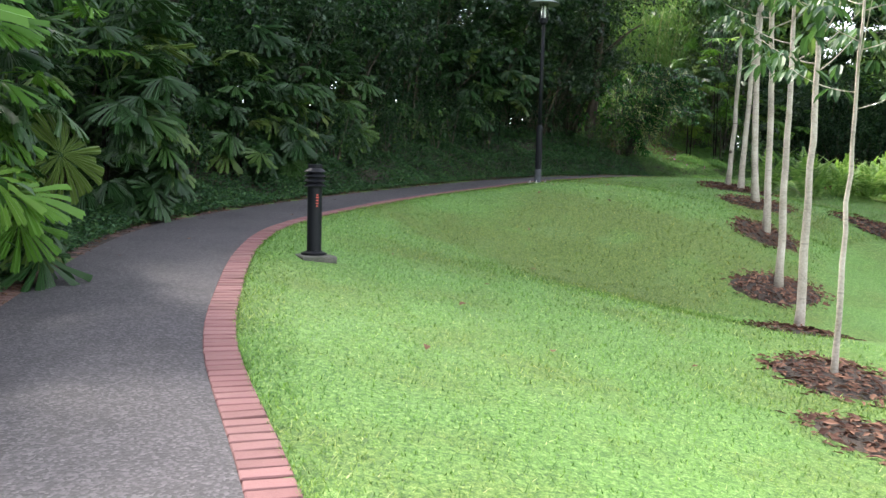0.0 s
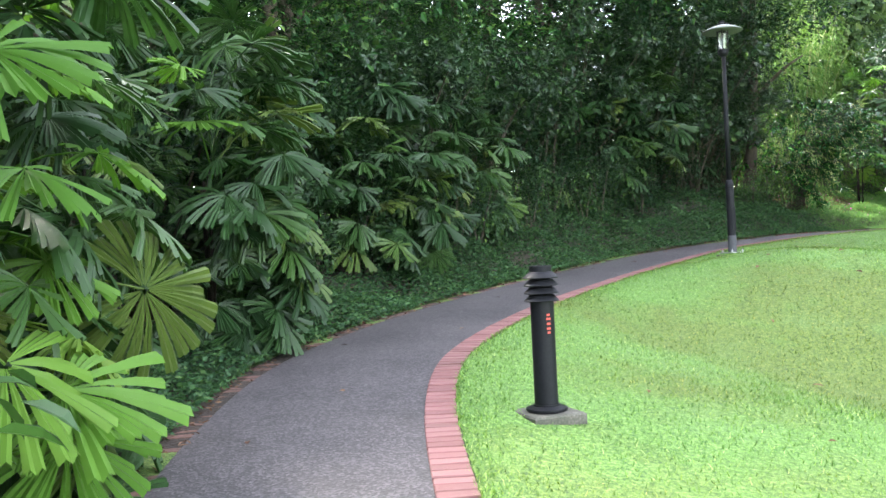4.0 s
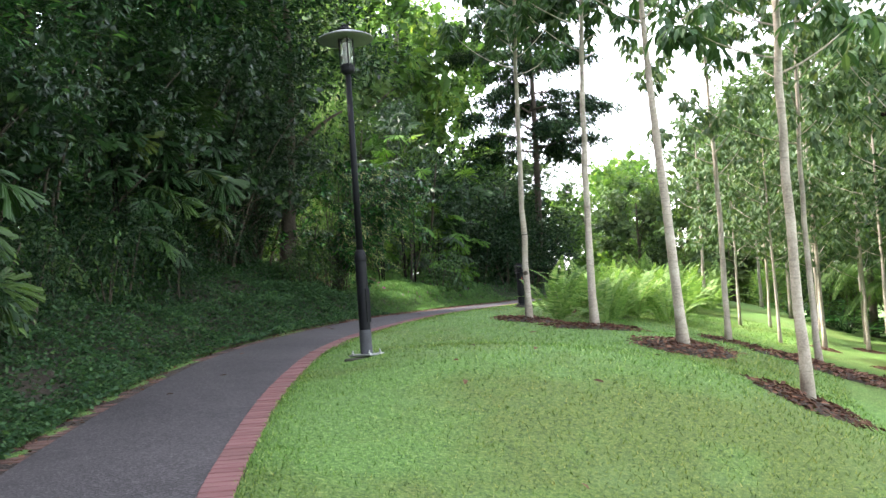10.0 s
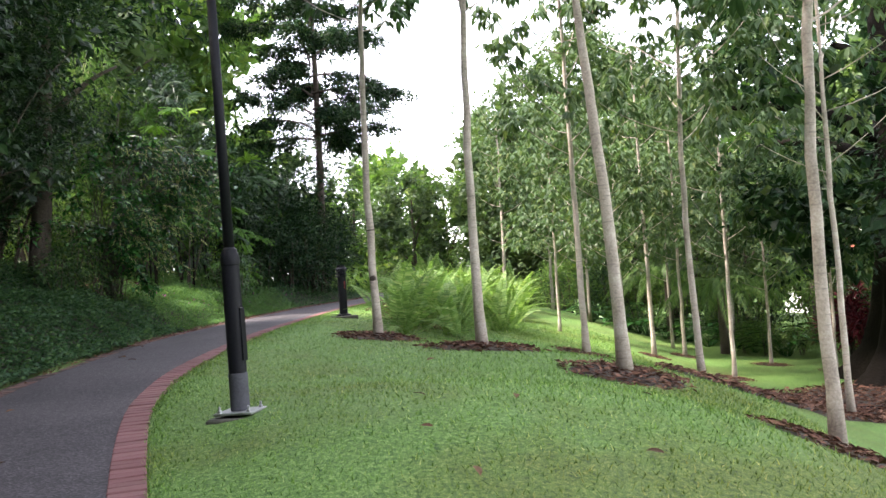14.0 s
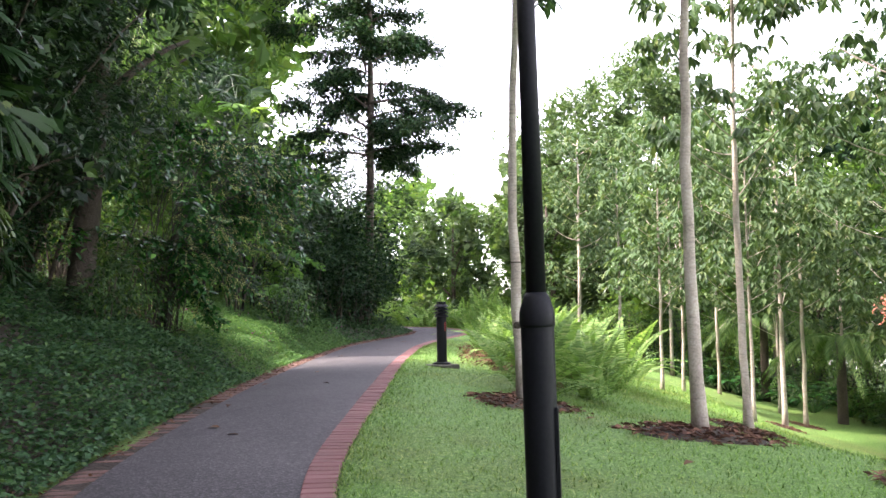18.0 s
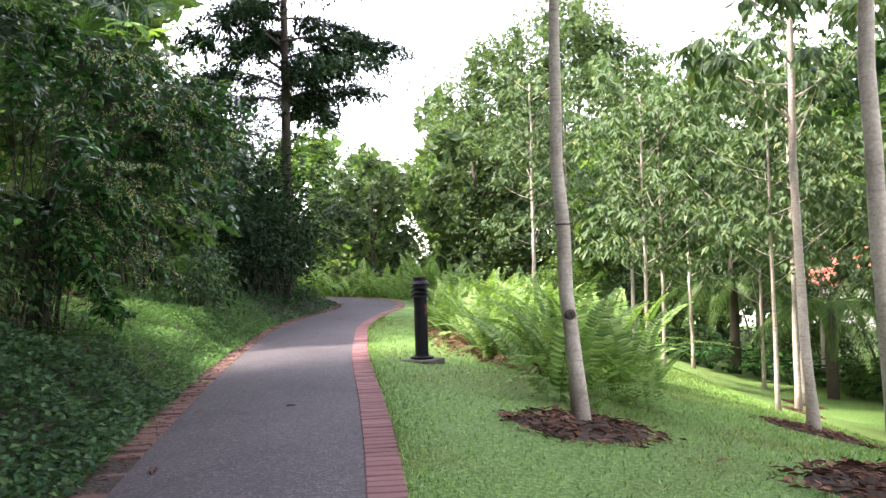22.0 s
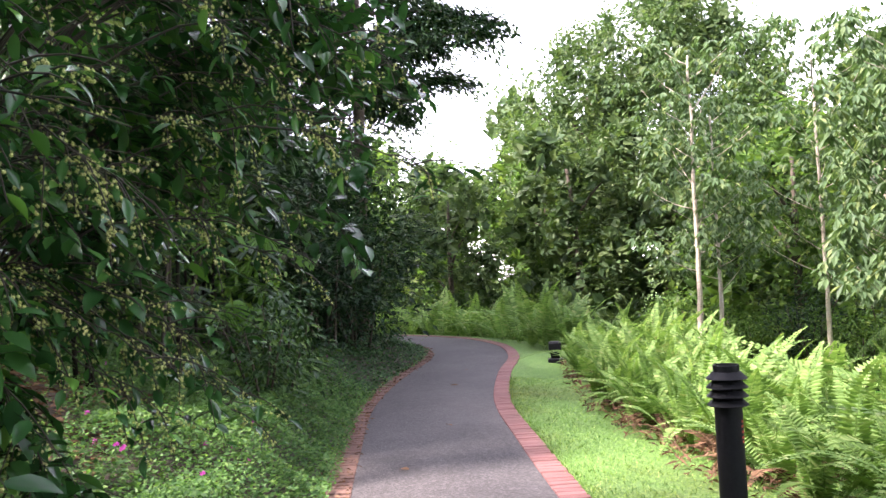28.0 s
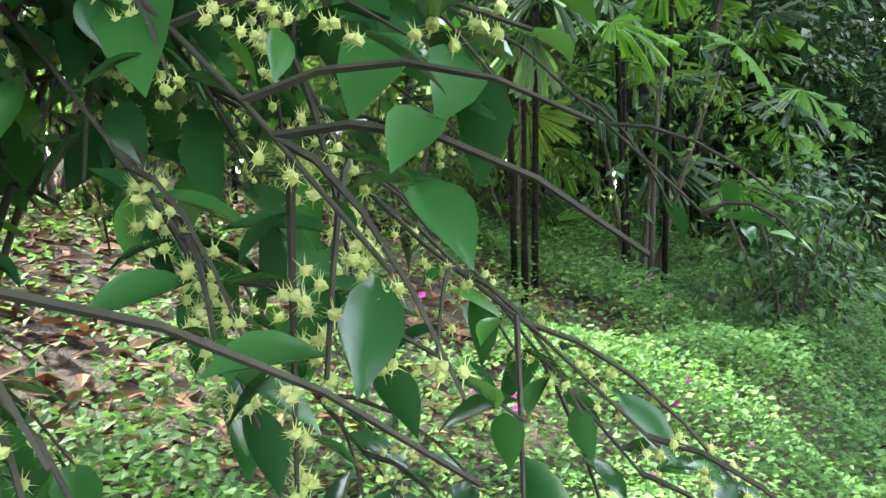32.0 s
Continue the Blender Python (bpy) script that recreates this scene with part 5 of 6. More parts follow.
sunlit_fans = [fan_leaf_mesh(26 + i, n, 0.46, sp, 0.35, L_PALM_LIT) for i, (n, sp) in enumerate([(18, 270), (15, 230)])]


def fan_palm(x, y, height, seed, fronds=22, reach=1.0, label="clump of dark green fan palm with pleated blunt-tipped leaves", face=None, lit=0.04, low=0.12):
    rng = np.random.default_rng(seed)
    ob = thing("fan_palm", standing(x, y), label, "palm", "fan palms")
    for i in range(3):
        a = rng.uniform(0, 6.28)
        end = (0.25 * math.cos(a), 0.25 * math.sin(a), height * rng.uniform(0.5, 0.85))
        # Stems take the near-black bark: shade among the fronds put into colour.
        part("stem", mesh_of("stem", *tube(bent((0.15 * math.cos(a), 0.15 * math.sin(a), -0.1), end, (0, 0, 0), 6), np.linspace(0.022, 0.016, 6), 7), M_BARK_SHADED, True), ob)
    for i in range(fronds):
        z = height * (low + (0.92 - low) * (i + rng.random()) / fronds)
        az = (face + rng.normal(0, 62)) if face is not None else rng.uniform(0, 360)
        lift = -14 + 76 * (z / height) ** 1.5 + rng.normal(0, 14)
        sc = reach * rng.uniform(0.75, 1.15)
        m = pose(0, 0, z, 0, 0, az) @ pose(0, 0, 0, 0, -lift, 0) @ pose(0, 0, 0, rng.normal(0, 22), 0, 0) @ Matrix.Scale(sc, 4)
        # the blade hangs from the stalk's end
        part("frond", sunlit_fans[i % 2] if rng.random() < lit else fan_meshes[int(rng.integers(4))], ob, m=m)
    return ob


PALMS = [(15.1, -1.8, 2.2, 20, 0.85), (15.7, -2.3, 2.8, 24, 0.95), (18.0, -1.5, 2.5, 44, 0.95), (19.2, -2.0, 2.7, 26, 0.95), (16.8, -2.2, 2.6, 22, 0.9), (18.9, -2.9, 2.7, 26, 1.0), (20.2, -2.8, 2.0, 16, 0.9), (21.5, -2.8, 1.3, 12, 0.9),
         (23.2, -3.0, 1.2, 8, 0.85), (21.8, -2.3, 2.2, 22, 0.9), (23.3, -2.4, 2.1, 22, 0.9), (22.6, -2.0, 1.5, 16, 0.85), (25.0, -2.5, 2.0, 16, 0.9), (29.6, -2.9, 3.1, 22, 0.95), (30.9, -2.9, 3.4, 22, 0.95), (25.5, -3.0, 1.2, 8, 0.85), (27.8, -3.3, 1.6, 8, 0.9), (28.8, -3.4, 2.6, 10, 0.9), (31.7, -3.4, 2.6, 16, 0.85), (33.0, -3.9, 3.0, 14, 1.0), (36.0, -4.4, 3.2, 12, 0.75), (42.4, -4.0, 2.8, 20, 1.0), (43.8, -2.9, 2.0, 18, 0.95),
         (44.8, -3.4, 3.2, 20, 1.0), (46.0, -3.2, 3.4, 16, 1.0), (40.0, -5.2, 3.0, 12, 0.7), (37.5, -6.2, 2.8, 12, 0.75)]
for i, (s, d, h, n_f, r) in enumerate(PALMS):
    x, y, z = by_path(s, d)
    kk = int(s / STEP)
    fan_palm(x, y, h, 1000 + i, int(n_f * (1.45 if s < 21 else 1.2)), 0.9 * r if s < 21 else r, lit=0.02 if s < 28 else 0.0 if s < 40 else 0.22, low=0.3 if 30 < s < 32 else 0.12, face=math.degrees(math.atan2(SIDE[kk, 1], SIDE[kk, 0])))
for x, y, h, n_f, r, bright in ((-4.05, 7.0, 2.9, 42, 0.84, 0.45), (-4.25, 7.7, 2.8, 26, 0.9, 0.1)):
    fan_palm(x, y, h, 1060 + n_f, n_f, r, "fan palm with sunlit pleated fronds reaching over the path's edge", face=-22, lit=bright, low=0.1)
near_palm = fan_palm(-3.47, 3.66, 1.9, 1060, 0, 0.9, "fan palm whose one sunlit frond reaches towards the path", face=150)
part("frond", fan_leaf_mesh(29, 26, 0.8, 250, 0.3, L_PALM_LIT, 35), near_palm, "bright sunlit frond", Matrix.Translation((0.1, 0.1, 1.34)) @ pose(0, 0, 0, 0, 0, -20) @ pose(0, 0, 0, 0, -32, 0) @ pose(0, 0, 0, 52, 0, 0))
fan_palm(8.4, 30.5, 3.4, 1070, 26, 0.75, "fan palm with sunlit and yellowing leaves in the clearing", face=-100, lit=0.45, low=0.35)
fan_palm(9.7, 31.2, 5.0, 1050, 26, 0.9, "tall fan palm with sunlit and yellowing leaves on the bank", lit=0.5, low=0.3)

# ---- ferns ----
def fern_frond_mesh(seed, length, arch, mat=None):
    rng = np.random.default_rng(seed)
    t = np.linspace(0, 1, 9)
    line = np.c_[length * (t * 0.42 + arch * t ** 2.2), np.zeros(9), length * (1.0 * t - (0.25 + arch * 0.75) * t ** 2.4)]
    g = Geo().add(*tube(line, np.linspace(0.006, 0.002, 9), 4))
    n = 30
    u = np.linspace(0.1, 0.99, n)
    p = np.c_[np.interp(u, t, line[:, 0]), np.zeros(n), np.interp(u, t, line[:, 2])]
    tan = unit(np.gradient(p, axis=0))
    up = np.cross(tan, (0, -1, 0)) * -1
    for side in (-1, 1):
        ln = length * 0.115 * np.sin(np.clip(u * 1.05, 0, 1) ** 0.75 * math.pi * 0.93 + 0.12) * rng.uniform(0.85, 1.1, n) + 0.012
        way = np.c_[np.zeros(n), np.full(n, side), np.zeros(n)] + tan * 0.35 - np.array([0, 0, 0.15])
        g.add(*leaves(p, way, -up + rng.normal(0, 0.1, (n, 3)), ln, length * 0.034, DIAMOND))
    return g.mesh("frond", mat or L_FERN)


fern_meshes = [fern_frond_mesh(50 + i, 1.5, a) for i, a in enumerate((0.05, 0.2, 0.4, 0.65))]


dead_frond_meshes = [fern_frond_mesh(58 + i, 1.0, a, L_DEAD) for i, a in enumerate((0.5, 0.8))]


def fern(x, y, size, seed, fronds, dead=0):
    if y < 18.95 + 0.404 * (x + 0.28):
        return None
    rng = np.random.default_rng(seed)
    ob = thing("fern", standing(x, y, 0, size), "lush bright green sword fern with arching fronds", "fern", "fern bed")
    for i in range(fronds):
        az = 360 * (i + rng.random()) / fronds * 1.0
        m = pose(rng.normal(0, 0.1), rng.normal(0, 0.1), -0.05, 0, 0, az) @ pose(0, 0, 0, rng.normal(0, 8), rng.normal(-4, 12), 0) @ Matrix.Scale(rng.uniform(0.65, 1.12), 4)
        part("frond", fern_meshes[int(rng.integers(4))], ob, m=m)
    for i in range(dead):
        part("dead_frond", dead_frond_meshes[i % 2], ob, "withered brown frond", pose(rng.normal(0, 0.1), rng.normal(0, 0.1), 0, 0, 0, rng.uniform(0, 360)) @ pose(0, 0, 0, rng.normal(0, 20), rng.uniform(12, 32), 0) @ Matrix.Scale(rng.uniform(0.7, 1.1), 4))
    return ob


rng = np.random.default_rng(77)
k = 0
for s in np.arange(36.2, 50.5, 0.85):
    for d, sc in ((2.6, 0.72), (3.25, 0.95), (4.0, 1.05), (4.8, 1.05)):
        if s < 37.2 and d < 3.3:
            continue
        x, y, z = by_path(s + rng.normal(0, 0.2), d + rng.normal(0, 0.15) + (0.3 if s < 38 else -0.25 * min(1, (s - 38) / 5)))
        fern(x, y, sc * rng.uniform(0.85, 1.12), 1100 + k, 13 if d < 4 else 8, 9 if d < 2.8 else 0)
        k += 1
for x, y in [(9.2, 22.7), (8.7, 23.3), (9.7, 23.1), (10.2, 22.5), (10.7, 23.3), (10.0, 24.1)]:
    fern(x, y, rng.uniform(0.95, 1.15), 1100 + k, 16)
    k += 1
for s in np.arange(51, 62, 0.75):
    for d in (1.5, 2.2, 3.0, 3.9):
        x, y, z = by_path(s, d + rng.normal(0, 0.15))
        fern(x, y, rng.uniform(1.0, 1.2), 1100 + k, 7)
        k += 1

# ---- creeping cover on the bank, grass, fallen leaves ----
def scatter(rng, count, s0, s1, d0, d1, power=1.0):
    s = rng.uniform(s0, s1, count)
    d = d0 + (d1 - d0) * rng.random(count) ** power
    kk = np.clip((s / STEP).astype(int), 0, len(LINE) - 2)
    fx = (s / STEP - kk)[:, None]
    p = LINE[kk] * (1 - fx) + LINE[kk + 1] * fx + SIDE[kk] * d[:, None]
    return p[:, 0], p[:, 1], s, d


def creepers(x, y, s, d, low, high, mat, label, tall=0.26):
    lump = 0.5 + 0.5 * np.sin(2.1 * x + 1.3 * np.sin(3.7 * y)) * np.sin(2.6 * y + 1.1 * np.sin(2.9 * x))
    hgt = (0.03 + tall * lump * np.clip((-d - 0.9) / 0.5, 0.1, 1)) * np.sqrt(rng.random(len(x)))
    a = rng.uniform(0, 6.28, len(x))
    ln = rng.uniform(low, high, len(x))
    cover = mesh_of("ground_cover", *leaves(np.c_[x, y, ground(x, y) + 0.02 + hgt], np.c_[np.cos(a), np.sin(a), rng.normal(0.1, 0.4, len(x))], np.c_[rng.normal(0, 0.45, (len(x), 2)), np.ones(len(x))], ln, ln * rng.uniform(0.6, 0.8, len(x))), mat)
    tagged(new("ground_cover", cover), label, "ground cover", kind="stuff")


rng = np.random.default_rng(12)
x, y, s, d = [np.r_[q, r] for q, r in zip(scatter(rng, 175000, 9, 36, -0.86, -3.5, 1.25), scatter(rng, 16000, 44, 53, -0.86, -3.5, 1.1))]
keep = (np.sin(s * 1.3 + d * 2.0) + np.sin(s * 0.51 - d * 3.1) + rng.normal(0, 0.4, len(s)) > -1.75) & ~((s > 18) & (s < 22) & (d < -2.1)) & (rng.random(len(s)) < (0.35 + 2.8 * (-d - 0.86))) & ~((s > 35.5) & (s < 44))
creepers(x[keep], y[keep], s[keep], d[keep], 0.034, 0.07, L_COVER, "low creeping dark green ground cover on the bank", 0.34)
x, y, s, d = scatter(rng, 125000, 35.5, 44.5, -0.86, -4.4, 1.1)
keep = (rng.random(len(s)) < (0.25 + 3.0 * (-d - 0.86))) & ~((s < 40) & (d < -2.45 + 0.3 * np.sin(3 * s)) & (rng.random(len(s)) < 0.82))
creepers(x[keep], y[keep], s[keep], d[keep], 0.022, 0.044, L_COVER_LIT, "sunlit bright green creeping cover in the clearing", 0.4)

x, y, s, d = scatter(rng, 9000, 6, 54, -1.2, -9, 1.0)
keep = (d < -3.0) | ((s > 17.5) & (s < 24)) | ((s > 36) & (s < 40.5) & (d < -2.4)) | (rng.random(len(s)) < 0.15)
x, y = x[keep], y[keep]
a = rng.uniform(0, 6.28, len(x))
xc, yc, sc2, dc = scatter(rng, 4500, 35.8, 40.6, -2.2, -5.0)
x, y, a = np.r_[x, xc], np.r_[y, yc], np.r_[a, rng.uniform(0, 6.28, len(xc))]
x2, y2, s2, d2 = scatter(rng, 2600, 6, 54, -0.72, -1.05)
x, y, a = np.r_[x, x2], np.r_[y, y2], np.r_[a, rng.uniform(0, 6.28, len(x2))]
litter = mesh_of("leaf_litter", *leaves(np.c_[x, y, ground(x, y) + 0.02], np.c_[np.cos(a), np.sin(a), rng.normal(0, 0.25, len(x))], np.c_[rng.normal(0, 0.4, (len(x), 2)), np.ones(len(x))], np.r_[rng.uniform(0.06, 0.14, len(x) - len(x2)), rng.uniform(0.025, 0.07, len(x2))], np.r_[rng.uniform(0.03, 0.06, len(x) - len(x2)), rng.uniform(0.012, 0.035, len(x2))]), L_DEAD)
x, y, s, d = scatter(rng, 1300, 38.5, 50, 1.8, 2.6)
a = rng.uniform(0, 6.28, len(x))
withered = mesh_of("fern_litter", *leaves(np.c_[x, y, ground(x, y) + rng.uniform(0.01, 0.16, len(x))], np.c_[np.cos(a), np.sin(a), rng.normal(0, 0.5, len(x))], np.c_[rng.normal(0, 0.6, (len(x), 2)), np.ones(len(x))], rng.uniform(0.06, 0.15, len(x)), rng.uniform(0.012, 0.03, len(x))), L_DEAD)
tagged(new("fern_litter", withered), "withered brown fern leaves along the edge of the fern bed", "leaf litter", kind="stuff")
tagged(new("leaf_litter", litter), "brown dead leaves littering the bank", "leaf litter", kind="stuff")

x, y, s, d = scatter(rng, 190000, 3, 46, 0.0, 6.6, 1.7)
kk = np.clip((s / STEP).astype(int), 0, len(LINE) - 2)
inset = HALF[kk] + 0.222
x, y, d = x + SIDE[kk, 0] * inset, y + SIDE[kk, 1] * inset, d + inset
keep = np.ones(len(x), bool)
for tx, ty, *_ in ROW + SECOND[:3]:
    keep &= (x - tx) ** 2 + (y - ty) ** 2 > 0.42
keep &= (x - 1.98) ** 2 + (y - 18.78) ** 2 > 0.055
x, y, d = x[keep], y[keep], d[keep]
a = rng.uniform(0, 6.28, len(x))
size = 1 + 0.12 * np.clip(d - 1.5, 0, 5)
blades = mesh_of("grass", *leaves(np.c_[x, y, ground(x, y) - 0.004], np.c_[np.cos(a) * 0.7, np.sin(a) * 0.7, rng.uniform(0.2, 0.9, len(x))], np.c_[np.cos(a + 3.1) * 0.6, np.sin(a + 3.1) * 0.6, np.ones(len(x))], rng.uniform(0.022, 0.055, len(x)) * size, rng.uniform(0.0045, 0.009, len(x)) * size, BLADE), L_BLADE)
tagged(new("grass", blades), "short mown green grass beside the footpath", "grass", kind="stuff")

# ---- the flowering shrub whose branches hang over the footpath ----
CLEAR_A, CLEAR_B = np.array([4.1, 23.6, 3.1]), np.array([6.27, 26.0, 2.96])


def clear_of_walk(p, gap):
    """Which places keep clear of the line along which one walks past the shrub."""
    v = CLEAR_B - CLEAR_A
    t = np.clip(((p - CLEAR_A) @ v) / (v @ v), 0, 1)
    return np.linalg.norm(p - (CLEAR_A + t[:, None] * v), axis=1) > gap


TUFT = ball(np.random.default_rng(3), 12)


def puff():
    """A small round body of twelve corners, uneven like fluff."""
    g = (1 + 5 ** 0.5) / 2
    v = unit(np.array([(a, b * g, 0) for a in (-1, 1) for b in (-1, 1)] + [(0, a, b * g) for a in (-1, 1) for b in (-1, 1)] + [(b * g, 0, a) for a in (-1, 1) for b in (-1, 1)], float))
    f = [(i, j, k) for i, j, k in itertools.combinations(range(12), 3) if max(np.linalg.norm(v[i] - v[j]), np.linalg.norm(v[j] - v[k]), np.linalg.norm(v[i] - v[k])) < 1.1]
    f = [t if np.dot(np.cross(v[t[1]] - v[t[0]], v[t[2]] - v[t[0]]), v[t[0]]) > 0 else t[::-1] for t in f]
    return v * np.random.default_rng(8).uniform(0.7, 1.25, (12, 1)), f


PUFF = puff()


def bough(start, high, over, end, count):
    """A bough that rises, arches over and hangs."""
    t = np.linspace(0, 1, count)[:, None]
    return np.array(start) * (1 - t) ** 3 + 3 * np.array(high) * t * (1 - t) ** 2 + 3 * np.array(over) * t * t * (1 - t) + np.array(end) * t ** 3


def flowering_shrub(x, y):
    rng = np.random.default_rng(21)
    z0 = float(ground(x, y))
    ob = thing("flowering_shrub", pose(x, y, z0), "glossy-leaved shrub with pale yellow tufted blossom on hanging twigs", "shrub")
    base = np.array([x, y, z0])
    ends = [(5.5, 26.1, 3.7), (5.2, 26.3, 4.3), (5.75, 26.55, 3.0), (6.0, 26.75, 4.0), (6.25, 27.0, 2.75), (6.3, 27.0, 3.5), (6.75, 27.2, 3.9), (6.9, 27.25, 3.2), (8.1, 27.35, 3.5), (7.9, 27.5, 4.1),
            (6.5, 27.3, 4.6), (7.6, 28.3, 4.4), (6.6, 27.3, 2.3), (5.4, 27.2, 3.3), (5.6, 27.3, 4.7), (7.2, 27.9, 3.4), (4.9, 26.9, 4.0), (6.9, 27.0, 2.9), (6.0, 27.2, 3.2), (7.0, 27.45, 3.6), (6.4, 27.2, 2.55),
            (7.3, 27.9, 4.9), (6.2, 27.6, 5.0), (8.4, 28.0, 4.2), (5.0, 27.6, 4.9), (4.6, 27.4, 3.4), (7.7, 26.85, 4.1), (7.9, 27.0, 4.3), (7.55, 26.85, 3.85), (8.2, 27.2, 4.25), (7.65, 26.8, 4.55), (7.9, 27.1, 3.75), (8.0, 27.0, 4.6), (7.5, 26.9, 4.3)]
    ends += [(rng.uniform(6.6, 7.5), rng.uniform(27.5, 28.0), rng.uniform(3.4, 5.1)) for i in range(7)]
    hung = [(5.22, 24.98, 3.3), (5.92, 25.8, 3.22), (5.8, 25.86, 3.3), (6.62, 25.95, 3.1), (6.85, 25.7, 3.47), (6.1, 26.36, 2.88), (6.68, 26.62, 2.7), (6.3, 26.57, 2.85), (6.4, 26.62, 2.95), (6.36, 26.66, 2.76), (6.22, 26.46, 2.68),
            (6.36, 26.42, 2.9), (6.6, 26.5, 3.3), (7.0, 26.6, 3.4), (6.1, 26.6, 3.5), (5.6, 26.1, 3.6), (5.3, 25.6, 3.55), (5.0, 25.5, 3.85), (6.4, 26.3, 3.6), (7.0, 26.2, 3.75), (6.75, 26.75, 2.62), (6.95, 26.9, 2.9), (5.55, 26.2, 3.15), (6.5, 26.85, 2.6),
            (5.9, 26.5, 3.1), (6.9, 26.4, 3.15), (6.9, 25.9, 3.9), (6.6, 25.85, 4.1), (7.2, 26.2, 4.3), (6.3, 25.6, 4.2), (6.0, 25.5, 3.9), (7.3, 26.3, 3.95), (5.6, 25.4, 4.1), (7.1, 26.0, 3.6), (6.5, 26.2, 3.9), (6.7, 26.1, 4.3), (7.0, 26.4, 4.6), (6.3, 26.2, 4.4), (7.4, 26.6, 4.2), (7.5, 26.9, 4.7), (6.8, 26.6, 3.8), (6.0, 25.9, 4.5), (5.5, 25.8, 4.4), (7.15, 26.3, 4.1), (7.3, 26.4, 3.9), (7.25, 26.25, 4.25), (7.5, 26.6, 4.0), (7.7, 26.8, 4.2), (7.45, 26.5, 4.5), (7.05, 26.45, 3.9), (7.75, 27.0, 3.9), (7.6, 26.9, 4.5), (7.35, 26.6, 3.7)]
    for q, e in enumerate(ends + hung):
        near = q >= len(ends)
        e = np.array(e) - base - (0 if near else np.array([0.48, 0.45, 0.06]))
        root = np.array([rng.normal(0, 0.12), rng.normal(0, 0.12), -0.1])
        over = e + np.array([-0.3, 0.5, 0.4 + rng.uniform(0, 0.3)]) if near else np.array([e[0] * 0.72, e[1] * 0.72, e[2] + 0.55])
        line = bough(root, root + np.array([e[0] * 0.1, e[1] * 0.1, max(1.5, e[2] * 0.9 + (0.6 if near else 0))]), over, e, 14)
        line[1:-1] += rng.normal(0, 0.012, (12, 3))
        ok = clear_of_walk(line + base, 0.36 if near else 0.8)
        if not ok.all():
            line = line[:max(4, int(np.argmin(ok)))]
        limb = part("branch", mesh_of("branch", *tube(line, np.linspace(0.0075, 0.0018, len(line)), 6), M_TWIG, True), ob)
        tw, lp, lw, lf, ll, bp = Geo(), [], [], [], [], []
        for j in range(10 if near else 17):
            t = rng.uniform(0.5, 1.0)
            at = np.array([np.interp(t, np.linspace(0, 1, len(line)), line[:, k]) for k in range(3)])
            w = unit(unit(line[-1] - line[-3]) * 0.6 + ball(rng, 1)[0] * 0.75 + np.array([0.15, -0.12, -0.45]))
            reach = rng.uniform(0.12, 0.32) if near else rng.uniform(0.18, 0.42)
            tl = bent(at, at + w * reach, (0, 0, 0.03), 5)
            if not clear_of_walk(tl + base, 0.33 if near else 0.62).all():
                continue
            tw.add(*tube(tl, np.linspace(0.0035, 0.0016, 5), 4))
            side = unit(np.cross(w, (0.1, 0.05, 1)))
            n = int(rng.integers(3, 6)) if near else int(rng.integers(5, 9))
            for i in range(n):
                u = (i + 0.7) / n
                lp.append(at + w * reach * u)
                lw.append(w * 0.45 + side * (0.9 if i % 2 else -0.9) + ball(rng, 1)[0] * 0.65 + np.array([0, 0, -0.08]))
                lf.append(np.array([0, 0, 1.0]) + ball(rng, 1)[0] * 0.5)
                ll.append(rng.uniform(0.05, 0.1) if near else rng.uniform(0.095, 0.145))
            if rng.random() < (0.85 if near and np.linalg.norm(at + base - CLEAR_B) < 0.95 else 0.5 if near or np.linalg.norm(at + base - CLEAR_B) < 1.25 else 0.06):
                # blossom set close along the twig
                for i in range(int(reach * (85 if near else 45))):
                    bp.append(at + w * reach * rng.uniform(0.05, 1.0) + rng.normal(0, 0.009, 3))
        if not lp:
            continue
        lp, lw, lf, ll = np.array(lp), np.array(lw), np.array(lf), np.array(ll)
        ok = clear_of_walk(lp + base, 0.44 if near else 0.62)
        part("twig", tw.mesh("twig", M_TWIG), limb, kind="stuff")
        part("foliage", mesh_of("foliage", *leaves(lp[ok], lw[ok], lf[ok], ll[ok], ll[ok] * (0.4 if near else 0.47), FINE_OVAL if near else LONG_OVAL), L_GLOSSY, True), limb)
        bp = np.array(bp).reshape(-1, 3)
        bp = bp[clear_of_walk(bp + base, 0.4)]
        if len(bp):
            wild = rng.normal(0, 0.25, (len(bp) * 6, 3))
            pts, way = np.repeat(bp, 12, 0), np.tile(TUFT, (len(bp), 1)) + np.r_[wild, wild[::-1]]
            fluff = Geo().add(*leaves(pts, way, way[:, [1, 2, 0]], 0.0125, 0.0016, BLADE))
            way = ball(rng, len(bp))
            fluff.add(*leaves(bp, way, way[:, [1, 2, 0]], 0.005, 0.005, PUFF))
            part("blossom", fluff.mesh("blossom", L_BLOSSOM), limb, kind="stuff")
    return ob


flowering_shrub(5.7, 27.5)

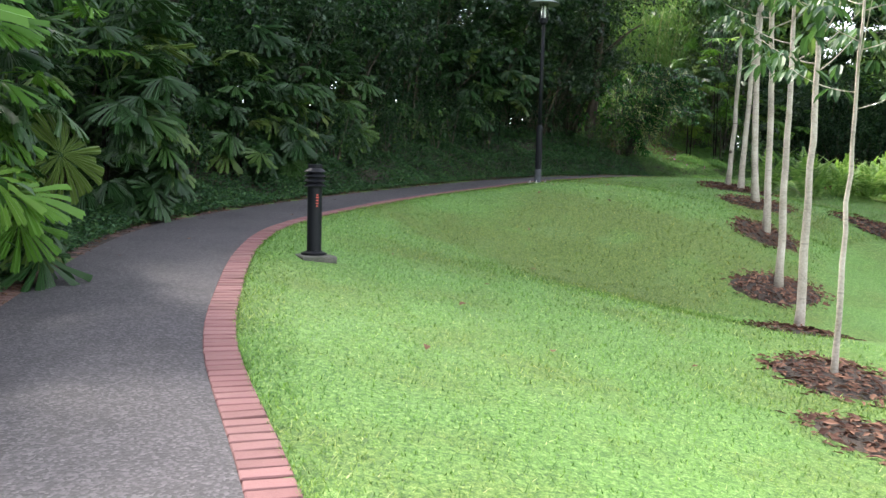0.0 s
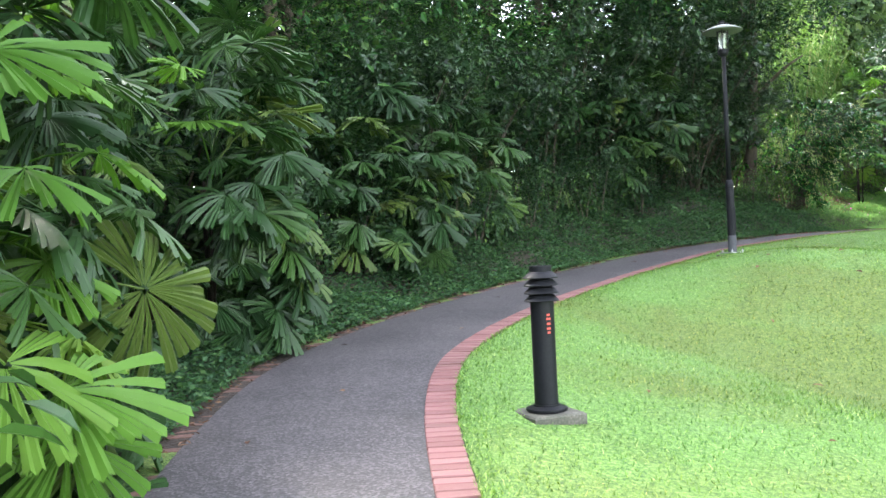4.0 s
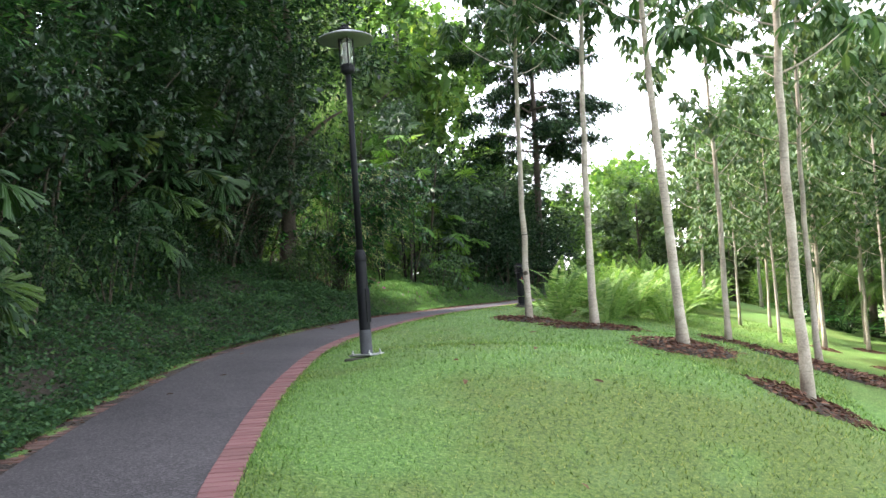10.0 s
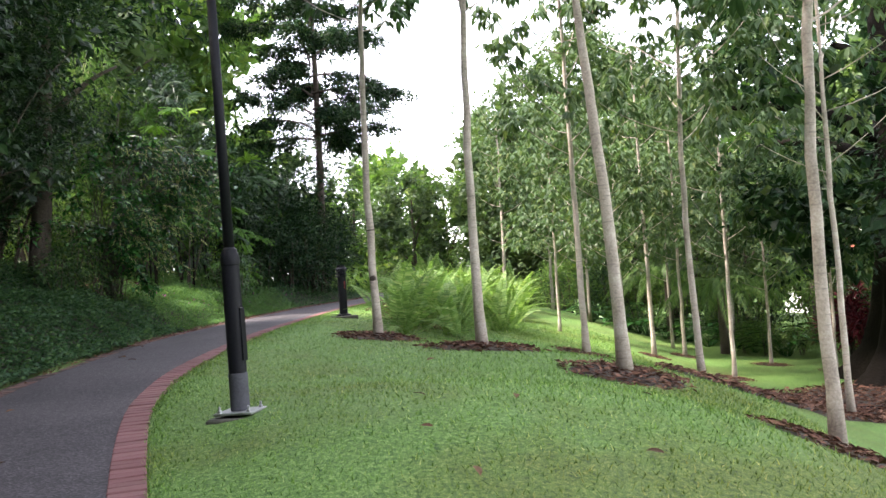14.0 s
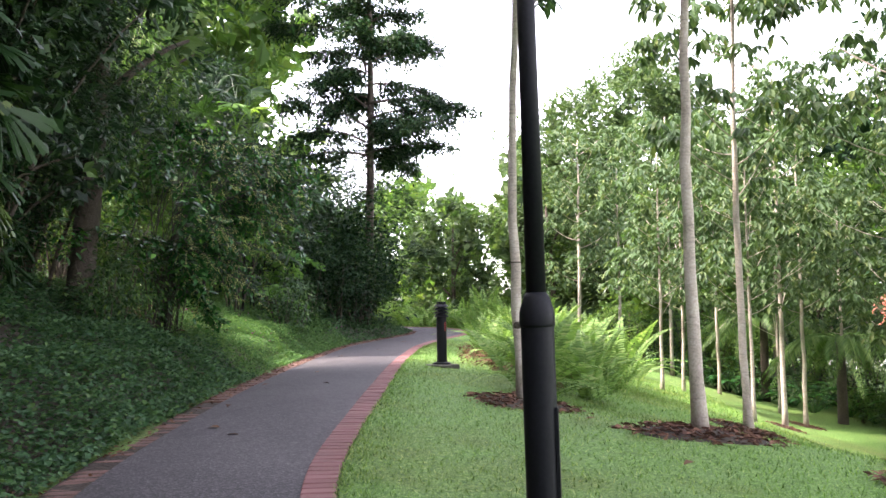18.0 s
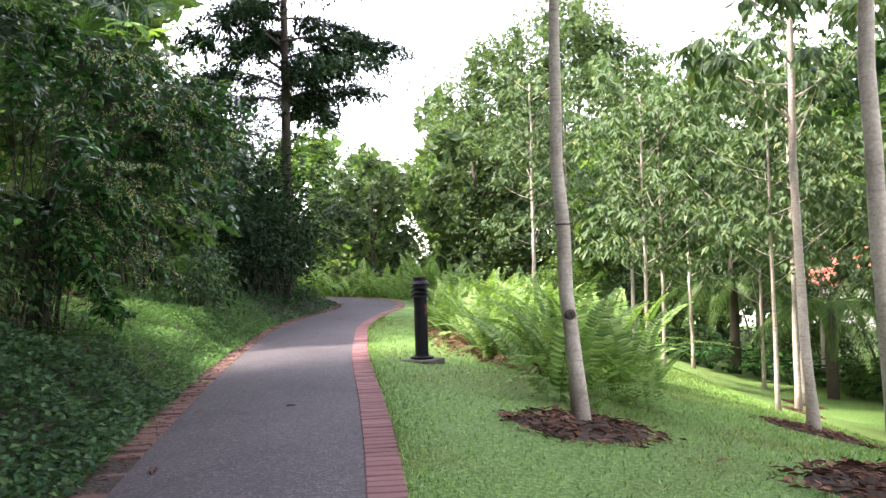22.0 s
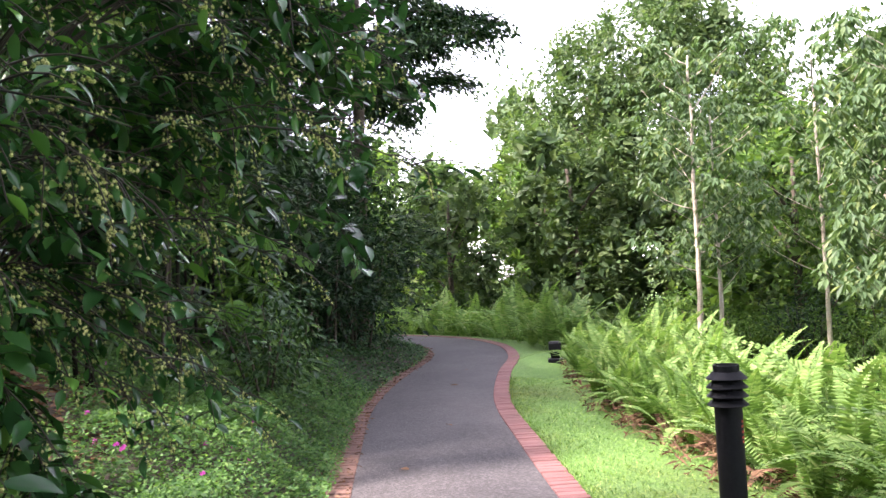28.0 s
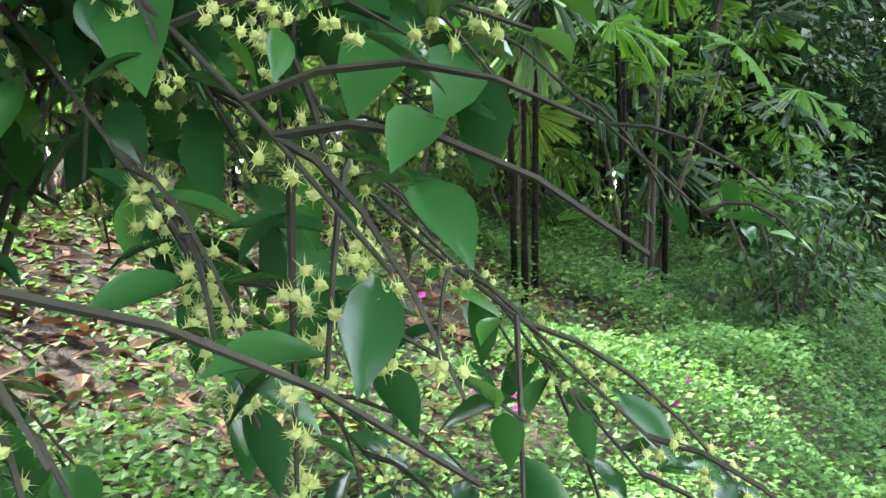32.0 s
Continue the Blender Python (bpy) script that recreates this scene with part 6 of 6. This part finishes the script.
# ---- things round the lower lawn ----
def broad_mulch_bed():
    rng = np.random.default_rng(61)
    n = 48
    cx, cy, turn = 13.0, 17.6, radians(-6)

    def at(u, v):
        return cx + u * math.cos(turn) - v * math.sin(turn), cy + u * math.sin(turn) + v * math.cos(turn)

    edge = 1 + 0.07 * np.sin(np.arange(n) * 1.7) + rng.normal(0, 0.03, n)
    v = []
    for r, h in ((1.0, -0.02), (0.93, 0.03), (0.6, 0.05), (0.25, 0.05)):
        for j in range(n):
            x, y = at(4.9 * r * edge[j] * math.cos(6.283 * j / n), 1.55 * r * edge[j] * math.sin(6.283 * j / n))
            v.append((x, y, float(ground(x, y)) + h))
    f = [(i * n + j, i * n + (j + 1) % n, (i + 1) * n + (j + 1) % n, (i + 1) * n + j) for i in range(3) for j in range(n)] + [tuple(3 * n + j for j in range(n))]
    ob = tagged(new("mulch_bed", mesh_of("mulch_bed", v, f, M_SOIL, True)), "broad bed of reddish-brown bark mulch under trees", "mulch bed")
    m = 5200
    a, r = rng.uniform(0, 6.283, m), np.sqrt(rng.random(m)) * 1.02
    u, w = 4.9 * r * np.cos(a), 1.55 * r * np.sin(a)
    x, y = cx + u * math.cos(turn) - w * math.sin(turn), cy + u * math.sin(turn) + w * math.cos(turn)
    b = rng.uniform(0, 6.283, m)
    ln = rng.uniform(0.06, 0.16, m)
    part("bark_mulch", mesh_of("bark_mulch", *leaves(np.c_[x, y, ground(x, y) + 0.06], np.c_[np.cos(b), np.sin(b), rng.normal(0, 0.25, m)], np.c_[rng.normal(0, 0.4, (m, 2)), np.ones(m)], ln, ln * 0.4), L_CHIP), ob, kind="stuff")


broad_mulch_bed()


def buttressed_tree(x, y):
    """An old tree with a fluted, flaring foot; shade is put into its bark colour."""
    rng = np.random.default_rng(62)
    ob = thing("old_tree", standing(x, y), "massive old tree with a fluted trunk in deep shade", "tree")
    n, v = 40, []
    hs = [-0.3, 0.1, 0.35, 0.8, 1.5, 2.5, 4.0, 6.0, 8.5]
    rs = [1.5, 1.25, 0.98, 0.74, 0.6, 0.52, 0.46, 0.42, 0.34]
    for h, r in zip(hs, rs):
        for j in range(n):
            a = 6.283 * j / n
            q = r * (1 + (0.34 * math.exp(-max(h, 0) / 1.6) + 0.1) * math.sin(5 * a + 0.7) + 0.09 * math.sin(9 * a + 0.6 * h) + rng.normal(0, 0.02))
            v.append((q * math.cos(a) + 0.03 * h, q * math.sin(a), h))
    f = [(i * n + j, i * n + (j + 1) % n, (i + 1) * n + (j + 1) % n, (i + 1) * n + j) for i in range(len(hs) - 1) for j in range(n)]
    part("trunk", mesh_of("trunk", v, f, M_BARK_SHADED, True), ob)
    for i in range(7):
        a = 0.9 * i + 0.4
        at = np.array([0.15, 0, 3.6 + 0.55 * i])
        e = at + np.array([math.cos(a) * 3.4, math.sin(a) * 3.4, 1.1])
        part("limb", mesh_of("limb", *tube(bent(at, e, (0, 0, 0.4), 7), np.linspace(0.2, 0.05, 7), 8), M_BARK_SHADED, True), ob)
    lobes = [(4.4 * rng.uniform(0.3, 1) * math.cos(a), 4.4 * rng.uniform(0.3, 1) * math.sin(a), rng.uniform(2.7, 9.5), rng.uniform(0.9, 1.4)) for a in rng.uniform(0, 6.28, 42)]
    part("crown", lobed("crown", 63, lobes, 26, 13, 0.17, L_SMALL, 0.4, spread=0.26, filler=0.34, deep=0.65), ob)


buttressed_tree(17.3, 17.6)


def rosette_shrub(x, y, size, seed, mat, label, name, count=5):
    """Canes with rosettes of strap leaves."""
    rng = np.random.default_rng(seed)
    ob = thing(name, standing(x, y, 0, size), label, "shrub", "strap-leaved shrubs")
    for i in range(count):
        a, r = rng.uniform(0, 6.28), rng.uniform(0.1, 0.5)
        top = np.array([r * math.cos(a), r * math.sin(a), rng.uniform(0.5, 1.5)])
        cane = part("cane", mesh_of("cane", *tube(bent((0.3 * top[0], 0.3 * top[1], -0.1), top, (0, 0, 0), 4), [0.02, 0.018, 0.015, 0.012], 6), M_TWIG, True), ob)
        n = 46
        b = rng.uniform(0, 6.28, n)
        up = rng.uniform(-0.5, 1.3, n)
        p = top + np.c_[np.zeros((n, 2)), rng.uniform(-0.35, 0.05, n)]
        part("leaf_rosette", mesh_of("leaf_rosette", *leaves(p, np.c_[np.cos(b), np.sin(b), up], np.c_[-np.cos(b) * up, -np.sin(b) * up, np.ones(n)], rng.uniform(0.3, 0.5, n), 0.075, OVAL), mat), cane)
    return ob


for i, (x, y, sc) in enumerate([(21.6, 20.0, 1.0), (22.4, 19.3, 1.1), (21.2, 19.2, 0.9), (22.8, 20.4, 1.15), (20.9, 18.6, 1.0)]):
    rosette_shrub(x, y, sc, 1300 + i, L_RED, "dark red strap-leaved cordyline shrub", "cordyline", 6)


def broadleaf_plant(x, y, size, seed):
    rng = np.random.default_rng(seed)
    ob = thing("broadleaf_plant", standing(x, y, 0, size), "clump of large dark green paddle leaves", "plant", "broadleaf understorey")
    for i in range(15):
        b, up = rng.uniform(0, 6.28), rng.uniform(0.5, 1.6)
        w = np.array([math.cos(b), math.sin(b), up])
        e = unit(w) * rng.uniform(0.4, 0.8)
        v, f = tube(bent((0, 0, -0.05), e, (0, 0, 0.05), 4), [0.012, 0.01, 0.008, 0.006], 5)
        g = Geo().add(v, f)
        g.add(*leaves([e], [np.array([w[0], w[1], 0.1])], [np.array([-0.4 * w[0], -0.4 * w[1], 1])], rng.uniform(0.45, 0.65), rng.uniform(0.16, 0.24), LONG_OVAL))
        part("leaf", g.mesh("leaf", L_GLOSSY, True), ob)


for i in range(16):
    u = i / 15
    broadleaf_plant(np.interp(u, [0, 0.5, 1], [21.3, 22.6, 22.0]) + 0.4 * math.sin(5 * i), np.interp(u, [0, 1], [21.3, 27.5]) + 0.3 * math.cos(3 * i), 1.0 + 0.25 * math.sin(2.3 * i), 1340 + i)
for i, (x, y) in enumerate([(20.9, 21.9), (21.7, 21.2), (21.2, 22.6)]):
    bush(x, y, 0.5, 1370 + i, "fresh", 0.8)


def feather_palm(x, y, height, seed):
    rng = np.random.default_rng(seed)
    ob = thing("feather_palm", standing(x, y), "drooping feather palm at the edge of the lawn", "palm")
    part("trunk", mesh_of("trunk", *tube([(0, 0, z) for z in np.linspace(-0.2, height, 8)], np.linspace(0.13, 0.1, 8), 10), M_BARK_DARK, True), ob)
    for i in range(14):
        az = 360 / 14 * i + rng.uniform(-12, 12)
        t = np.linspace(0, 1, 12)
        lng = rng.uniform(2.0, 2.6)
        line = np.c_[lng * t * 0.85, 0 * t, lng * (0.55 * t - 0.95 * t ** 2)]
        g = Geo().add(*tube(line, np.linspace(0.02, 0.005, 12), 5))
        n = 44
        u = np.linspace(0.12, 1, n)
        p = np.c_[np.interp(u, t, line[:, 0]), 0 * u, np.interp(u, t, line[:, 2])]
        tan = unit(np.gradient(p, axis=0))
        for sd in (-1, 1):
            g.add(*leaves(p, np.c_[0 * u, np.full(n, sd * 0.8), np.full(n, -0.55)] + tan * 0.5, np.c_[0 * u, np.full(n, -sd * 0.4), np.ones(n)], 0.42 * np.sin(u * 2.6 + 0.35), 0.03, DIAMOND))
        part("frond", g.mesh("frond", L_BAMBOO), ob, m=pose(0, 0, height, 0, 0, az))


feather_palm(20.6, 22.9, 1.9, 71)
feather_palm(22.6, 25.4, 2.2, 72)
feather_palm(21.6, 20.6, 2.6, 73)


def house(x, y, z, turn):
    """A low white house with a tiled roof, far down the slope."""
    ob = thing("house", pose(x, y, z, 0, 0, turn), "far white house with an orange tiled roof", "house")
    part("wall", mesh_of("wall", *block(22, 9, 3.6, 0.02, -0.4), M_WHITE), ob)
    w, d, h = 12.2, 5.6, 2.4
    v = [(-w, -d, 3.2), (w, -d, 3.2), (w, d, 3.2), (-w, d, 3.2), (-w + 4.5, 0, 3.2 + h), (w - 4.5, 0, 3.2 + h), (-w, -d, 3.05), (w, -d, 3.05), (w, d, 3.05), (-w, d, 3.05)]
    roof = part("roof", mesh_of("roof", v, [(0, 1, 5, 4), (1, 2, 5), (2, 3, 4, 5), (3, 0, 4), (0, 6, 7, 1), (1, 7, 8, 2), (2, 8, 9, 3), (3, 9, 6, 0), (6, 9, 8, 7)], M_ROOF), ob)
    for i in range(6):
        win = part("window", mesh_of("window", *block(1.6, 0.12, 1.3, 0.02, 1.2), M_WHITE), ob, m=pose(-8.5 + 3.4 * i, -4.52, 0))
        part("pane", mesh_of("pane", *block(1.4, 0.06, 1.1, 0.01, 1.3), M_DARK_GLASS), win, m=pose(0, -0.05, 0))


house(64, 24, -2.75, 78)

# ---- fallen leaves, pink flowers ----
fallen = [mesh_of("fallen_leaf", *leaves([(-0.06, 0, 0.008)], [(1, 0, 0.05)], [(0, 0.15, 1)], 0.13, 0.06, LONG_OVAL), L_DEAD) for i in range(1)]
SPOTS = [(1.78, 16.35), (0.5, 9.6), (-0.6, 10.4), (1.4, 14.3), (0.2, 8.2), (2.7, 17.6), (3.2, 17.1), (0.9, 6.9), (2.2, 7.4), (-0.1, 6.2), (3.0, 15.9), (5.1, 19.6), (4.8, 16.9), (2.1, 17.0), (6.6, 21.3), (1.3, 12.4),
         (-3.3, 11.9), (-2.9, 9.9), (-3.2, 8.6), (-1.9, 15.1), (-0.4, 18.4), (2.54, 22.8), (1.2, 20.9), (3.3, 22.6), (3.4, 23.0), (4.2, 23.9), (5.6, 25.1), (7.2, 26.0), (9.9, 28.4), (11.8, 29.3), (14.6, 31.2), (16.4, 32.2), (-2.2, 12.6), (0.4, 19.2), (6.1, 24.6)]
rng = np.random.default_rng(15)
for x, y in SPOTS:
    s, d = along(x, y)
    ob = new("fallen_leaf", fallen[0])
    ob.matrix_basis = on_slope(x, y, rng.uniform(0, 360), 0.014 if abs(d[0]) < 0.85 else 0.035) @ Matrix.Scale(rng.uniform(0.5, 0.95), 4)
    tagged(ob, "curled brown fallen leaf lying on the path" if abs(d[0]) < 0.85 else "curled brown fallen leaf lying on the lawn", "leaf", "fallen leaves")
petals = ball(np.random.default_rng(4), 14)
v, f = leaves(np.zeros((14, 3)), petals + np.array([0, 0, 0.6]), petals[:, [2, 0, 1]], 0.022, 0.012, DIAMOND)
flower = mesh_of("pink_flower", v, f, L_PINK)
x, y, s, d = scatter(rng, 70, 36, 46, -1.2, -3.4)
for i in range(len(x)):
    ob = new("pink_flower", flower)
    ob.matrix_basis = pose(x[i], y[i], float(ground(x[i], y[i])) + 0.2, rng.uniform(-30, 30), rng.uniform(-30, 30), 0)
    tagged(ob, "small round pink flower among the creepers", "flower", "pink flowers")


def garden_light(x, y):
    """A squat black spotlight on a block at the edge of the ferns."""
    ob = thing("garden_light", pose(x, y, float(ground(x, y)), 0, 0, 30), "squat black garden spotlight at the edge of ferns", "garden light")
    part("base", mesh_of("base", *block(0.3, 0.26, 0.12, 0.015, -0.04), M_BLACK), ob)
    part("bracket", mesh_of("bracket", *block(0.06, 0.16, 0.16, 0.008, 0.07), M_BLACK), ob)
    part("housing", mesh_of("housing", *block(0.26, 0.22, 0.22, 0.03, 0.16), M_BLACK), ob)


garden_light(18.2, 31.5)

brick_edging("brick_edging_right", 1, "red brick edging between footpath and lawn", 0.0, 8.0, 0.0, brick_meshes, M_BRICK)
brick_edging("brick_edging_left", -1, "red brick edging half buried under soil and creepers", 0.04, 8.0, 0.012, old_brick_meshes, M_OLD_BRICK)
